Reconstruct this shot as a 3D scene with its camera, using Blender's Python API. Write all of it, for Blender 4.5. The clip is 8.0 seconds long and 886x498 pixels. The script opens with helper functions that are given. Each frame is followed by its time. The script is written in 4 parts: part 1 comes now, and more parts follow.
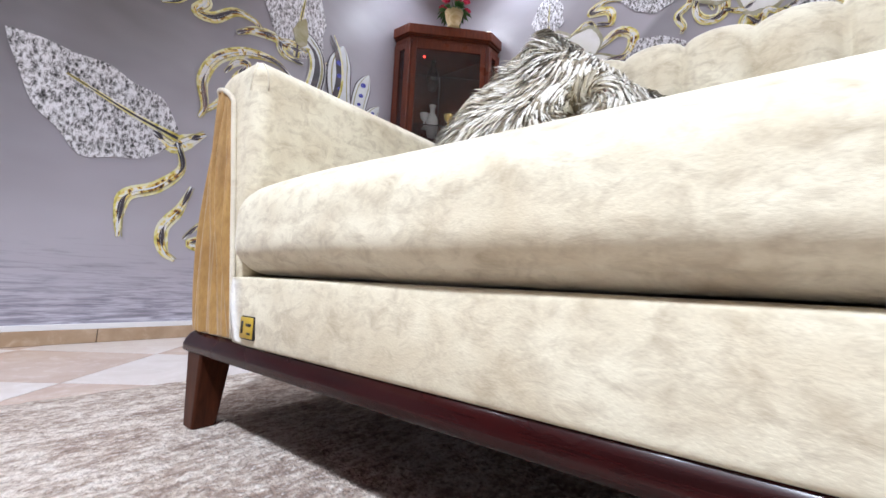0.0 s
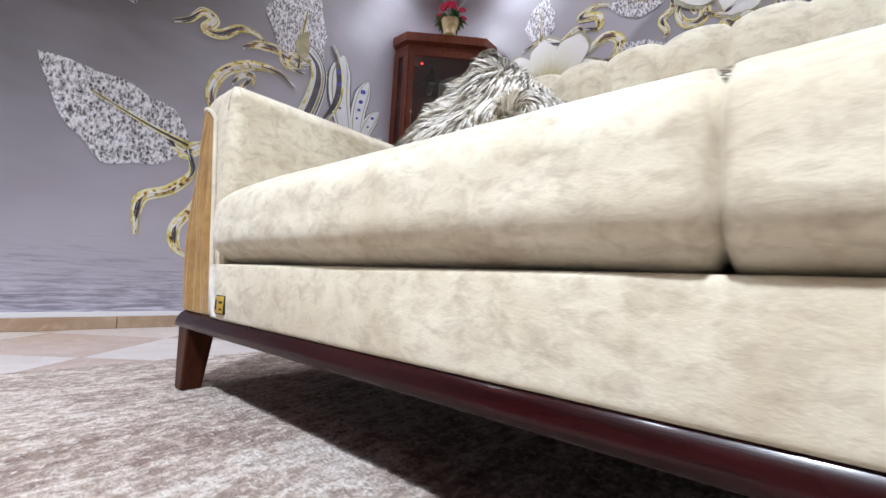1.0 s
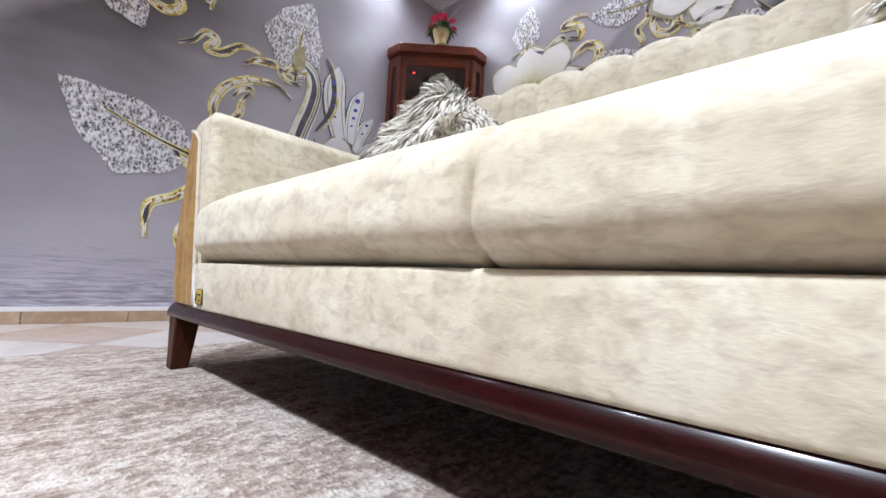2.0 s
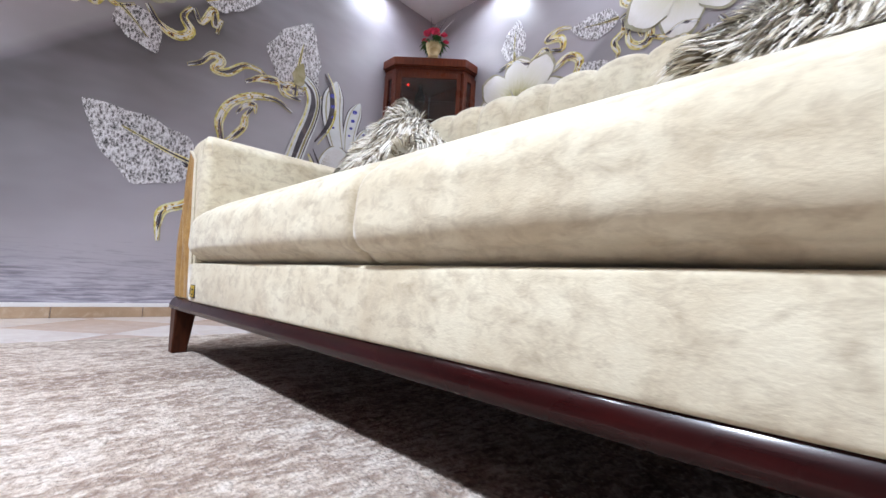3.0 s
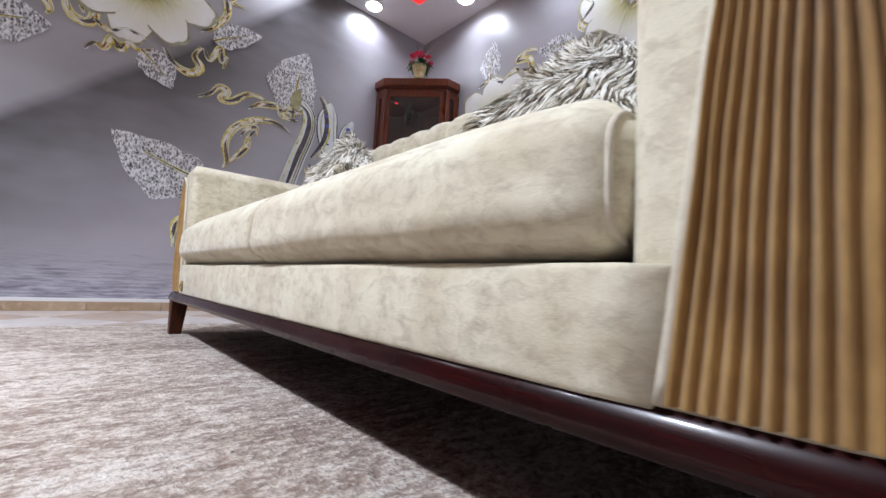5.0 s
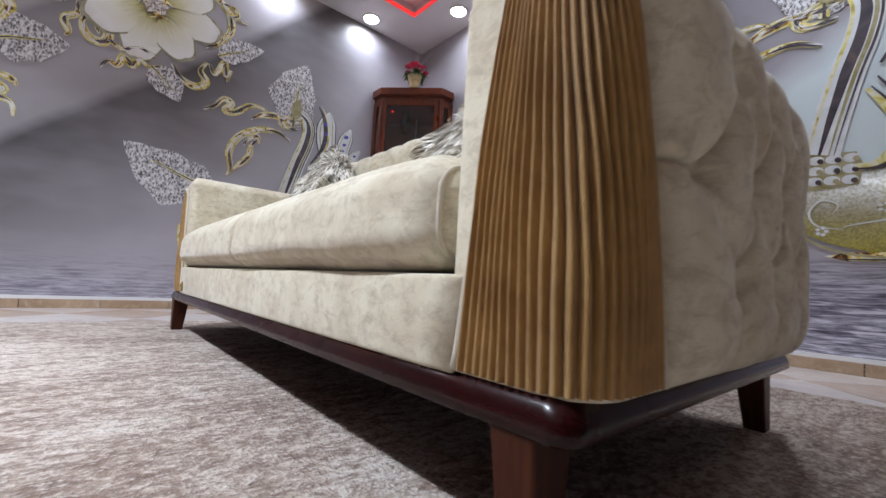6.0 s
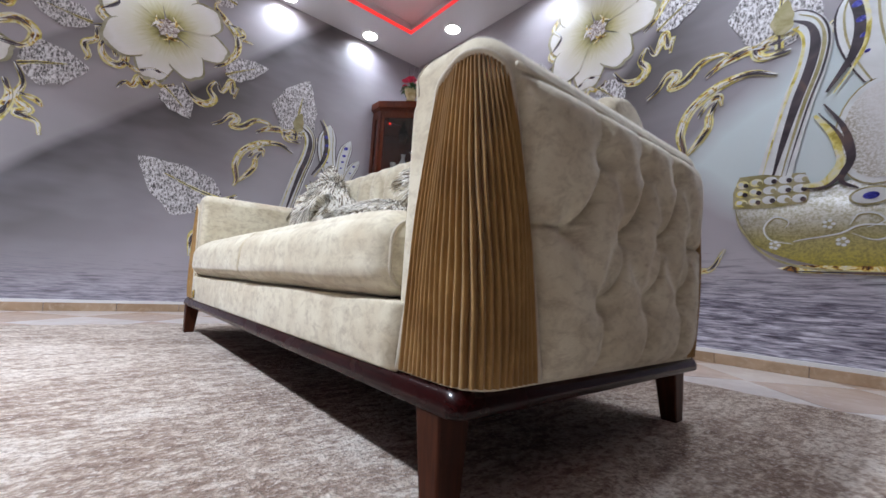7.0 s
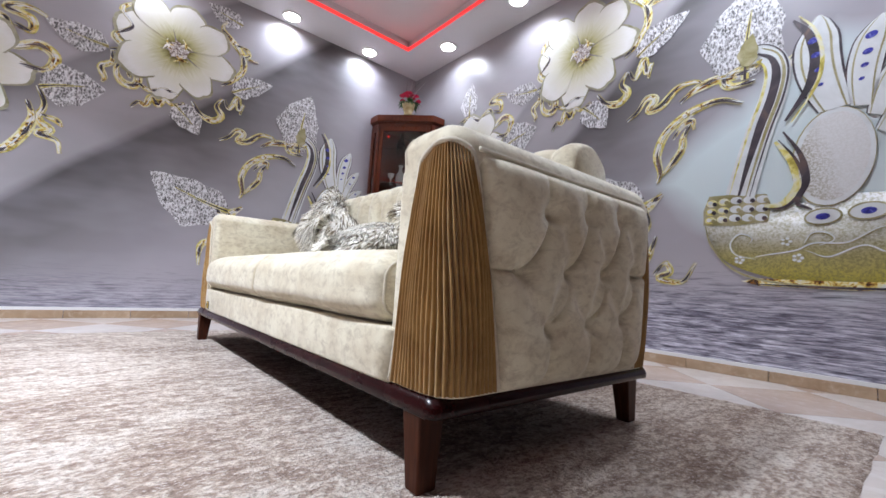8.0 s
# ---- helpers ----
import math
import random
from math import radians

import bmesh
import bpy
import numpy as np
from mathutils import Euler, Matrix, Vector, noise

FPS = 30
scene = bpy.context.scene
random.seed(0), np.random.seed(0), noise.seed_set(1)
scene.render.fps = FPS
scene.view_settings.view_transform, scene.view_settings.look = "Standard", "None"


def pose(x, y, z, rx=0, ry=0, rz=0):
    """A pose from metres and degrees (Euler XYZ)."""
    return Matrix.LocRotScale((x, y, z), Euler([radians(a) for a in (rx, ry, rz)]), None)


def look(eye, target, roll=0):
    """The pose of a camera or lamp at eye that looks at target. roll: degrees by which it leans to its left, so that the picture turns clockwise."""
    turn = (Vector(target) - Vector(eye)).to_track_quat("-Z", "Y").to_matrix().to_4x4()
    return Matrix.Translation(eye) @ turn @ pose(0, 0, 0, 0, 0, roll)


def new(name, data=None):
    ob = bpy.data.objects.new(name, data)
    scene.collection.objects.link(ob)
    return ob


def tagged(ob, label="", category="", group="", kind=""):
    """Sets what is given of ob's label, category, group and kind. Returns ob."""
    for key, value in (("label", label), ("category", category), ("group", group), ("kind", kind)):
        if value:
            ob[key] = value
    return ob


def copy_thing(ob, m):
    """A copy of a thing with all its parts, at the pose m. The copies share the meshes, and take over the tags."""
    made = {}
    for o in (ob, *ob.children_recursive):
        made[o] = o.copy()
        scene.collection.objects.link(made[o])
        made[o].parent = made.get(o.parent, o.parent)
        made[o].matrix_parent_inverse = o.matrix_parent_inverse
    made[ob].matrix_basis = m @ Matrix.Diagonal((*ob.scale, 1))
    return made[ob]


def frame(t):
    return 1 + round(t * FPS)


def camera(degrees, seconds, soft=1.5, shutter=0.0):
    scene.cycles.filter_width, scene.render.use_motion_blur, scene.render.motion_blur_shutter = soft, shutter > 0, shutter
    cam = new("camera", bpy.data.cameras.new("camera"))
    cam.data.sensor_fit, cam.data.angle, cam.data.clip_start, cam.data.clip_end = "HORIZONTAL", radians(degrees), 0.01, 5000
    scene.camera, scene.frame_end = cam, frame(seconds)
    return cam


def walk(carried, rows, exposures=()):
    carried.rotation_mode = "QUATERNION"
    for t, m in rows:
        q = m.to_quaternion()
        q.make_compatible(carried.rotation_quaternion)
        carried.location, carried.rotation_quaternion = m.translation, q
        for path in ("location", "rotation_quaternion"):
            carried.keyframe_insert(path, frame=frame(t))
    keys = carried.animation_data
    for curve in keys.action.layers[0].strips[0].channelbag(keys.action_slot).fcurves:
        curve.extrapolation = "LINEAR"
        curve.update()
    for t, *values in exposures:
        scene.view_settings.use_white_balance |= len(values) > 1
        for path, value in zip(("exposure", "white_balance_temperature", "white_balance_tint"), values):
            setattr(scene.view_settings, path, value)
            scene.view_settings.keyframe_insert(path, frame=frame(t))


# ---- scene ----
cam = camera(93.9, 8.0, shutter=0.5)
PATH = [
    (0, (0.173, 0.111, 0.293), (-1.043, 1.689, 0.475), 3.0),
    (0.5, (0.269, 0.106, 0.282), (-0.981, 1.657, 0.462), 3.2),
    (1, (0.391, 0.106, 0.273), (-0.896, 1.627, 0.449), 3.2),
    (1.5, (0.499, 0.106, 0.273), (-0.812, 1.606, 0.446), 3.2),
    (3, (0.887, 0.095, 0.268), (-0.504, 1.521, 0.442), 3.2),
    (3.5, (0.993, 0.093, 0.265), (-0.419, 1.499, 0.445), 3.2),
    (4, (1.141, 0.089, 0.263), (-0.293, 1.472, 0.442), 3.2),
    (5.5, (1.493, 0.145, 0.268), (-0.007, 1.456, 0.446), 3.2),
    (6, (1.609, 0.144, 0.278), (0.095, 1.438, 0.455), 3.4),
    (6.5, (1.704, 0.123, 0.293), (0.181, 1.407, 0.47), 3.6),
    (7, (1.822, 0.079, 0.323), (0.296, 1.359, 0.5), 3.6),
    (7.5, (1.913, 0.035, 0.354), (0.385, 1.313, 0.531), 3.7),
    (8, (1.995, -0.025, 0.388), (0.47, 1.258, 0.565), 3.6),
]
walk(cam, [(t, look(eye, target, roll)) for t, eye, target, roll in PATH],
     exposures=[(0.0, 0.72), (1.0, 0.57), (3.0, 0.56), (4.0, 0.50), (5.5, 0.24), (6.5, 0.20), (7.2, 0.34), (8.0, 0.54)])

# ---------------------------------------------------------------- light
XW, XE, YS, YN, ZC = -1.979, 3.4, -3.2, 2.733, 2.83      # room
TX, TY = -1.52, 2.285                                    # corner of the ceiling tray
world = bpy.data.worlds.new("dim_world")
scene.world = world
world.use_nodes = True
world.node_tree.nodes["Background"].inputs[0].default_value = (0.8, 0.82, 1.0, 1)
world.node_tree.nodes["Background"].inputs[1].default_value = 0.006
SPOT_COLOUR = (0.89, 0.98, 1.15)
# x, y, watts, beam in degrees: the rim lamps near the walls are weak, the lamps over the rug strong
# last two on each wall are unseen, added to light the walls
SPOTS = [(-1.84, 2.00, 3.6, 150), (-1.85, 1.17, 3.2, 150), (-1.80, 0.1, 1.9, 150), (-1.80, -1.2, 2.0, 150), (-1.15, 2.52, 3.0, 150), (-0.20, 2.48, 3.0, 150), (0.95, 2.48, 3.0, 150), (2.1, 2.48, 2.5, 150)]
# unseen: first set by the sofa's shadow, others added to fill and brighten walls
UNSEEN_TRAY_SPOTS = [(0.52, -1.02, 66, 122), (-0.40, -1.12, 8, 120), (1.38, 1.85, 12, 150)]


# ---------------------------------------------------------------- materials
class Tree:
    """A small shorthand for node materials."""

    def __init__(self, name):
        self.m = bpy.data.materials.new(name)
        self.m.use_nodes = True
        self.t = self.m.node_tree
        self.b = self.t.nodes["Principled BSDF"]

    def add(self, kind, **sockets):
        n = self.t.nodes.new(kind)
        return n

    def link(self, a, b):
        if isinstance(a, bpy.types.NodeSocket):
            self.t.links.new(a, b)
        else:
            b.default_value = a

    def coord(self, which="Object", scale=(1, 1, 1), turn=(0, 0, 0)):
        c = self.add("ShaderNodeTexCoord")
        mp = self.add("ShaderNodeMapping")
        mp.inputs["Scale"].default_value = scale
        mp.inputs["Rotation"].default_value = turn
        self.link(c.outputs[which], mp.inputs[0])
        return mp.outputs[0]

    def noise(self, vec, scale, detail=4, rough=0.55, warp=0.0):
        n = self.add("ShaderNodeTexNoise")
        self.link(vec, n.inputs["Vector"])
        n.inputs["Scale"].default_value = scale
        n.inputs["Detail"].default_value = detail
        n.inputs["Roughness"].default_value = rough
        n.inputs["Distortion"].default_value = warp
        return n.outputs[0]

    def cells(self, vec, scale, feature="F1", out=0):
        n = self.add("ShaderNodeTexVoronoi")
        n.feature = feature
        self.link(vec, n.inputs["Vector"])
        n.inputs["Scale"].default_value = scale
        return n.outputs[out]

    def wave(self, vec, scale, warp=0.0, detail=2, axis="X"):
        n = self.add("ShaderNodeTexWave")
        n.bands_direction = axis
        self.link(vec, n.inputs["Vector"])
        n.inputs["Scale"].default_value = scale
        n.inputs["Distortion"].default_value = warp
        n.inputs["Detail"].default_value = detail
        return n.outputs[1]

    def ramp(self, fac, *stops):
        n = self.add("ShaderNodeValToRGB")
        e = n.color_ramp.elements
        while len(e) < len(stops):
            e.new(0.5)
        for el, (p, c) in zip(e, stops):
            el.position = p
            el.color = (*c, 1) if isinstance(c, tuple) else (c, c, c, 1)
        self.link(fac, n.inputs[0])
        return n.outputs[0]

    def mix(self, fac, a, b, blend="MIX"):
        n = self.add("ShaderNodeMix")
        n.data_type, n.blend_type = "RGBA", blend
        self.link(fac, n.inputs[0])
        for v, i in ((a, 6), (b, 7)):
            self.link((*v, 1) if isinstance(v, tuple) else v, n.inputs[i])
        return n.outputs[2]

    def math(self, op, a, b=0.0, c=0.0):
        n = self.add("ShaderNodeMath")
        n.operation = op
        for v, i in ((a, 0), (b, 1), (c, 2)):
            self.link(v, n.inputs[i])
        return n.outputs[0]

    def split(self, vec):
        n = self.add("ShaderNodeSeparateXYZ")
        self.link(vec, n.inputs[0])
        return n.outputs

    def bump(self, height, strength=0.3, dist=0.01):
        n = self.add("ShaderNodeBump")
        n.inputs["Strength"].default_value = strength
        n.inputs["Distance"].default_value = dist
        self.link(height, n.inputs["Height"])
        self.t.links.new(n.outputs[0], self.b.inputs["Normal"])

    def random(self):
        return self.add("ShaderNodeObjectInfo").outputs["Random"]

    def island(self):
        return self.add("ShaderNodeNewGeometry").outputs["Random Per Island"]

    def done(self, colour, rough=0.5, metal=0.0, **more):
        self.link((*colour, 1) if isinstance(colour, tuple) else colour, self.b.inputs["Base Color"])
        self.link(rough, self.b.inputs["Roughness"])
        self.b.inputs["Metallic"].default_value = metal
        for key, v in more.items():
            self.b.inputs[key.replace("_", " ")].default_value = v
        return self.m


def velvet(name, light, dark, deep):
    t = Tree(name)
    v = t.coord()
    blot = t.noise(v, 7, 5, 0.62, 0.3)
    brushed = t.noise(t.coord(scale=(1.0, 1.0, 1.5)), 29, 5, 0.70, 0.5)
    fine = t.noise(v, 420, 2, 0.6)
    c = t.mix(t.ramp(blot, (0.40, 0.0), (0.66, 1.0)), light, dark)
    c = t.mix(t.ramp(brushed, (0.46, 0.0), (0.76, 0.72)), c, deep)
    c = t.mix(t.ramp(fine, (0.3, 0.0), (0.8, 0.18)), c, deep)
    t.bump(t.math("ADD", t.math("MULTIPLY", fine, 0.35), t.math("MULTIPLY", brushed, 0.9)), 0.22, 0.004)
    return t.done(c, 0.82, Sheen_Weight=0.35, Sheen_Roughness=0.4, Specular_IOR_Level=0.25)


M_CREAM = velvet("cream_velvet", (0.76, 0.71, 0.555), (0.60, 0.525, 0.38), (0.33, 0.26, 0.17))
M_PIPE = velvet("piping_velvet", (0.69, 0.64, 0.52), (0.60, 0.54, 0.43), (0.46, 0.39, 0.30))


def pleat_cloth():
    t = Tree("gold_pleat_cloth")
    v = t.coord()
    n = t.noise(v, 14, 4, 0.6)
    f = t.noise(t.coord(scale=(1, 1, 0.25)), 260, 2, 0.6)
    c = t.mix(t.ramp(n, (0.35, 0.0), (0.7, 1.0)), (0.43, 0.255, 0.085), (0.29, 0.155, 0.046))
    c = t.mix(t.ramp(f, (0.4, 0.0), (0.8, 0.4)), c, (0.17, 0.085, 0.025))
    t.bump(f, 0.2, 0.002)
    return t.done(c, 0.6, Sheen_Weight=0.25, Specular_IOR_Level=0.3)


M_PLEAT = pleat_cloth()


def wood(name, a, b, rough, coat, streak=(3, 3, 40)):
    t = Tree(name)
    g = t.noise(t.coord(scale=streak), 3.0, 5, 0.6, 0.8)
    k = t.noise(t.coord(), 5, 3)
    c = t.mix(t.ramp(g, (0.3, 0.0), (0.7, 1.0)), a, b)
    c = t.mix(t.ramp(k, (0.4, 0.0), (0.75, 0.5)), c, tuple(x * 0.6 for x in b))
    t.bump(g, 0.05, 0.002)
    return t.done(c, t.ramp(k, (0.3, rough * 0.8), (0.7, rough * 1.4)), Coat_Weight=coat, Coat_Roughness=0.10, Specular_IOR_Level=0.18)


M_RAIL = wood("lacquered_mahogany", (0.030, 0.0032, 0.003), (0.010, 0.0016, 0.0018), 0.24, 0.18, (2, 30, 30))
M_LEG = wood("mahogany_leg", (0.085, 0.023, 0.009), (0.035, 0.009, 0.004), 0.42, 0.0, (30, 30, 2))
M_CAB = wood("cherry_wood", (0.16, 0.036, 0.014), (0.09, 0.018, 0.008), 0.3, 0.45, (25, 25, 2))
M_BLACK = Tree("black_plastic").done((0.012, 0.011, 0.011), 0.5)


def wall_print(name, du, dv, mist_light, ink, shore):
    """The printed ground of the wallpaper: grey silk folds above rippled water. X runs along the wall, Z up."""
    t = Tree(name)
    v = t.coord()
    x, y, z = t.split(v)
    x, z = t.math("ADD", x, -du), t.math("ADD", z, -dv)
    soft = t.noise(v, 1.3, 3, 0.5)
    # diagonal folds of silk: distance above a rising line, softly bent
    bend = t.math("MULTIPLY", t.math("SINE", t.math("MULTIPLY", x, 1.1)), 0.03)
    d = t.math("ADD", t.math("SUBTRACT", z, t.math("MULTIPLY", x, 0.97)), bend)
    d = t.math("ADD", d, t.math("MULTIPLY", soft, 0.12))
    f = t.math("ADD", t.math("MULTIPLY", d, 0.25), 0.25)
    silk = t.ramp(f, (0.0, (0.52, 0.50, 0.56)), (0.26, (0.43, 0.41, 0.455)), (0.40, (0.29, 0.275, 0.30)), (0.50, (0.175, 0.165, 0.175)),
                  (0.585, (0.085, 0.078, 0.080)), (0.612, (0.355, 0.34, 0.36)), (0.70, (0.42, 0.40, 0.43)), (0.80, (0.25, 0.24, 0.255)),
                  (0.815, (0.45, 0.43, 0.47)), (1.0, (0.34, 0.325, 0.35)))
    wide = t.noise(t.coord(scale=(0.5, 1, 1.2)), 2.2, 3)
    silk = t.mix(t.ramp(wide, (0.4, 0.0), (0.7, 0.3)), silk, (0.56, 0.55, 0.62))
    # pale mist round the swan, also painted stronger to brighten the wall
    far = t.math("ADD", t.math("ABSOLUTE", t.math("ADD", x, -1.72)), t.math("ABSOLUTE", t.math("MULTIPLY", t.math("ADD", z, -1.03), 1.2)))
    silk = t.mix(t.ramp(t.math("ADD", far, t.math("MULTIPLY", t.math("SUBTRACT", soft, 0.5), 0.5)), (0.72, mist_light), (1.70, 0.0)), silk, (0.74, 0.86, 0.89))
    # rippled water
    rip = t.noise(t.coord(scale=(2.2, 1, 26)), 2.6, 6, 0.62, 0.7)
    fine = t.noise(t.coord(scale=(5, 1, 60)), 3.0, 4, 0.6, 0.5)
    r = t.math("ADD", t.math("MULTIPLY", rip, 0.7), t.math("MULTIPLY", fine, 0.3))
    water = t.ramp(r, (0.36, (0.045, 0.04, 0.06)), (0.45, (0.19, 0.18, 0.24)), (0.52, (0.40, 0.39, 0.48)), (0.62, (0.80, 0.80, 0.90)))
    edge = t.math("ADD", z, t.math("MULTIPLY", t.math("SUBTRACT", rip, 0.5), 0.55))
    c = t.mix(t.ramp(edge, (shore - 0.27, ink), (shore, 0.0)), silk, water)
    return t.done(c, 0.34, Specular_IOR_Level=0.55)


def leaf_crystal():
    t = Tree("silver_crystal_print")
    v = t.coord(scale=(1, 0.001, 1))
    a = t.cells(t.coord(scale=(1.6, 0.001, 0.9), turn=(0, 0.6, 0)), 46)
    b = t.noise(t.coord(scale=(1.5, 0.001, 0.8), turn=(0, 0.6, 0)), 62, 5, 0.80, 1.2)
    s = t.math("ADD", t.math("MULTIPLY", a, 0.25), t.math("MULTIPLY", b, 0.95))
    c = t.ramp(s, (0.46, (0.02, 0.019, 0.02)), (0.54, (0.22, 0.215, 0.22)), (0.60, (0.56, 0.555, 0.57)), (0.685, (0.88, 0.88, 0.91)))
    return t.done(c, 0.35)


def gold_print(name, *stops, scale=26):
    t = Tree(name)
    v = t.coord(scale=(1, 0.001, 1))
    n = t.noise(v, scale, 3, 0.6, 1.2)
    return t.done(t.ramp(n, *stops), 0.35)


def radial_print(name, *stops, reach=0.45, streak=True):
    """Colour by the distance from the piece's own origin."""
    t = Tree(name)
    v = t.coord(scale=(1, 0.001, 1))
    ln = t.add("ShaderNodeVectorMath")
    ln.operation = "LENGTH"
    t.link(v, ln.inputs[0])
    f = t.math("DIVIDE", ln.outputs["Value"], reach)
    if streak:
        f = t.math("ADD", f, t.math("MULTIPLY", t.math("SUBTRACT", t.noise(t.coord(scale=(1, 0.001, 0.12)), 55, 3), 0.5), 0.28))
    return t.done(t.ramp(f, *stops), 0.35)


M_LEAF = leaf_crystal()
M_GOLD = gold_print("gold_glass_print", (0.36, (0.05, 0.025, 0.02)), (0.41, (0.36, 0.15, 0.03)), (0.45, (0.78, 0.56, 0.10)), (0.50, (0.90, 0.82, 0.42)), (0.58, (0.92, 0.91, 0.88)), scale=16)
M_YELLOW = gold_print("yellow_glow_print", (0.34, (0.46, 0.37, 0.06)), (0.44, (0.78, 0.70, 0.20)), (0.55, (0.88, 0.85, 0.54)), (0.68, (0.84, 0.84, 0.80)), scale=11)
M_DARKLINE = gold_print("dark_line_print", (0.35, (0.035, 0.03, 0.04)), (0.58, (0.09, 0.075, 0.09)), (0.72, (0.22, 0.14, 0.11)), scale=5)
M_PEARL = gold_print("pearl_print", (0.3, (0.72, 0.75, 0.76)), (0.6, (0.86, 0.90, 0.92)), scale=5)
M_OLIVE = gold_print("olive_shade_print", (0.3, (0.30, 0.27, 0.10)), (0.6, (0.50, 0.46, 0.28)), scale=9)
M_BLUE = gold_print("blue_gem_print", (0.35, (0.02, 0.02, 0.20)), (0.55, (0.06, 0.07, 0.50)), (0.7, (0.35, 0.38, 0.75)), scale=60)
M_PETAL = radial_print("white_petal_print", (0.14, (0.20, 0.17, 0.04)), (0.28, (0.55, 0.52, 0.25)), (0.50, (0.80, 0.79, 0.66)), (0.85, (0.90, 0.90, 0.88)), (1.0, (0.80, 0.79, 0.75)))
M_PETAL_EDGE = gold_print("petal_edge_print", (0.3, (0.24, 0.22, 0.10)), (0.6, (0.46, 0.45, 0.34)), scale=8)
M_HEART = gold_print("flower_heart_print", (0.38, (0.10, 0.05, 0.04)), (0.5, (0.55, 0.48, 0.45)), (0.62, (0.85, 0.84, 0.84)), scale=48)


def bowl_print():
    t = Tree("frosted_gold_print")
    v = t.coord()
    x, y, z = t.split(v)
    grain = t.noise(v, 95, 3, 0.75)
    cloud = t.noise(v, 4, 3)
    h = t.math("ADD", z, t.math("MULTIPLY", t.math("SUBTRACT", cloud, 0.5), 0.10))
    c = t.ramp(t.math("ADD", h, -0.37), (0.0, (0.42, 0.37, 0.03)), (0.09, (0.70, 0.65, 0.14)), (0.20, (0.66, 0.63, 0.30)), (0.28, (0.66, 0.66, 0.60)), (0.5, (0.82, 0.82, 0.84)))
    c = t.mix(t.ramp(grain, (0.44, 0.0), (0.60, 0.7)), c, (0.33, 0.30, 0.12))
    return t.done(c, 0.35)


M_BOWL = bowl_print()


def wing_print():
    t = Tree("frosted_wing_print")
    v = t.coord()
    x, y, z = t.split(v)
    grain = t.noise(v, 90, 3, 0.75)
    cloud = t.noise(v, 6, 3)
    m = t.math("ADD", t.math("ADD", x, t.math("MULTIPLY", z, 0.25)), t.math("MULTIPLY", t.math("SUBTRACT", cloud, 0.5), 0.12))
    edge = t.ramp(t.math("SUBTRACT", m, 1.36), (0.50, 1.0), (0.66, 0.12))
    c = t.mix(t.math("MULTIPLY", t.ramp(grain, (0.42, 0.0), (0.58, 0.9)), edge), (0.84, 0.85, 0.86), (0.26, 0.21, 0.08))
    return t.done(c, 0.35)


M_WING = wing_print()


def rug_pile():
    """Tan pile with worn cream patches in uneven streaks."""
    t = Tree("rug_pile")
    v = t.coord()
    zone = t.noise(t.coord(scale=(1.6, 0.8, 1)), 2.2, 3, 0.55, 0.3)
    streak = t.noise(t.coord(scale=(2.4, 0.6, 1), turn=(0, 0, 0.05)), 9, 5, 0.68, 0.4)
    patch = t.noise(t.coord(scale=(1.5, 0.75, 1)), 30, 6, 0.72, 0.35)
    fleck = t.noise(t.coord(scale=(1.4, 0.8, 1)), 78, 4, 0.68, 0.2)
    tuft = t.cells(t.coord(scale=(1, 1.2, 1)), 130)
    f = t.noise(v, 320, 2, 0.7)
    s = t.math("ADD", t.math("MULTIPLY", patch, 0.48), t.math("ADD", t.math("MULTIPLY", zone, 0.24), t.math("MULTIPLY", streak, 0.28)))
    c = t.ramp(s, (0.42, (0.27, 0.18, 0.135)), (0.462, (0.42, 0.31, 0.245)), (0.495, (0.56, 0.445, 0.36)), (0.525, (0.72, 0.61, 0.515)), (0.56, (0.86, 0.775, 0.69)))
    c = t.mix(t.ramp(fleck, (0.53, 0.0), (0.62, 0.75)), c, (0.33, 0.235, 0.18))
    c = t.mix(t.ramp(fleck, (0.37, 0.85), (0.46, 0.0)), c, (0.87, 0.79, 0.71))
    c = t.mix(t.ramp(f, (0.48, 0.0), (0.75, 0.4)), c, (0.30, 0.21, 0.165))
    high = t.math("ADD", t.math("MULTIPLY", t.math("SUBTRACT", 1.0, tuft), 0.5), t.math("MULTIPLY", f, 0.3))
    high = t.math("ADD", high, t.math("MULTIPLY", fleck, -2.2))
    t.bump(t.math("ADD", high, t.math("MULTIPLY", s, 3.0)), 1.0, 0.008)
    return t.done(c, 0.95, Sheen_Weight=0.15, Specular_IOR_Level=0.1)


M_RUG = rug_pile()


def marble(name, a, b, vein):
    t = Tree(name)
    v = t.coord("Generated", (1, 1, 1))
    o = t.add("ShaderNodeTexCoord").outputs["Object"]
    r = t.math("MULTIPLY", t.random(), 9.0)
    off = t.add("ShaderNodeVectorMath")
    t.link(o, off.inputs[0])
    t.link(r, off.inputs[1])
    n = t.noise(off.outputs[0], 5, 6, 0.6, 1.0)
    k = t.noise(off.outputs[0], 24, 4, 0.6, 0.5)
    c = t.mix(t.ramp(n, (0.35, 0.0), (0.65, 1.0)), a, b)
    c = t.mix(t.ramp(k, (0.52, 0.0), (0.72, 0.6)), c, vein)
    return t.done(c, 0.22, Specular_IOR_Level=0.5)


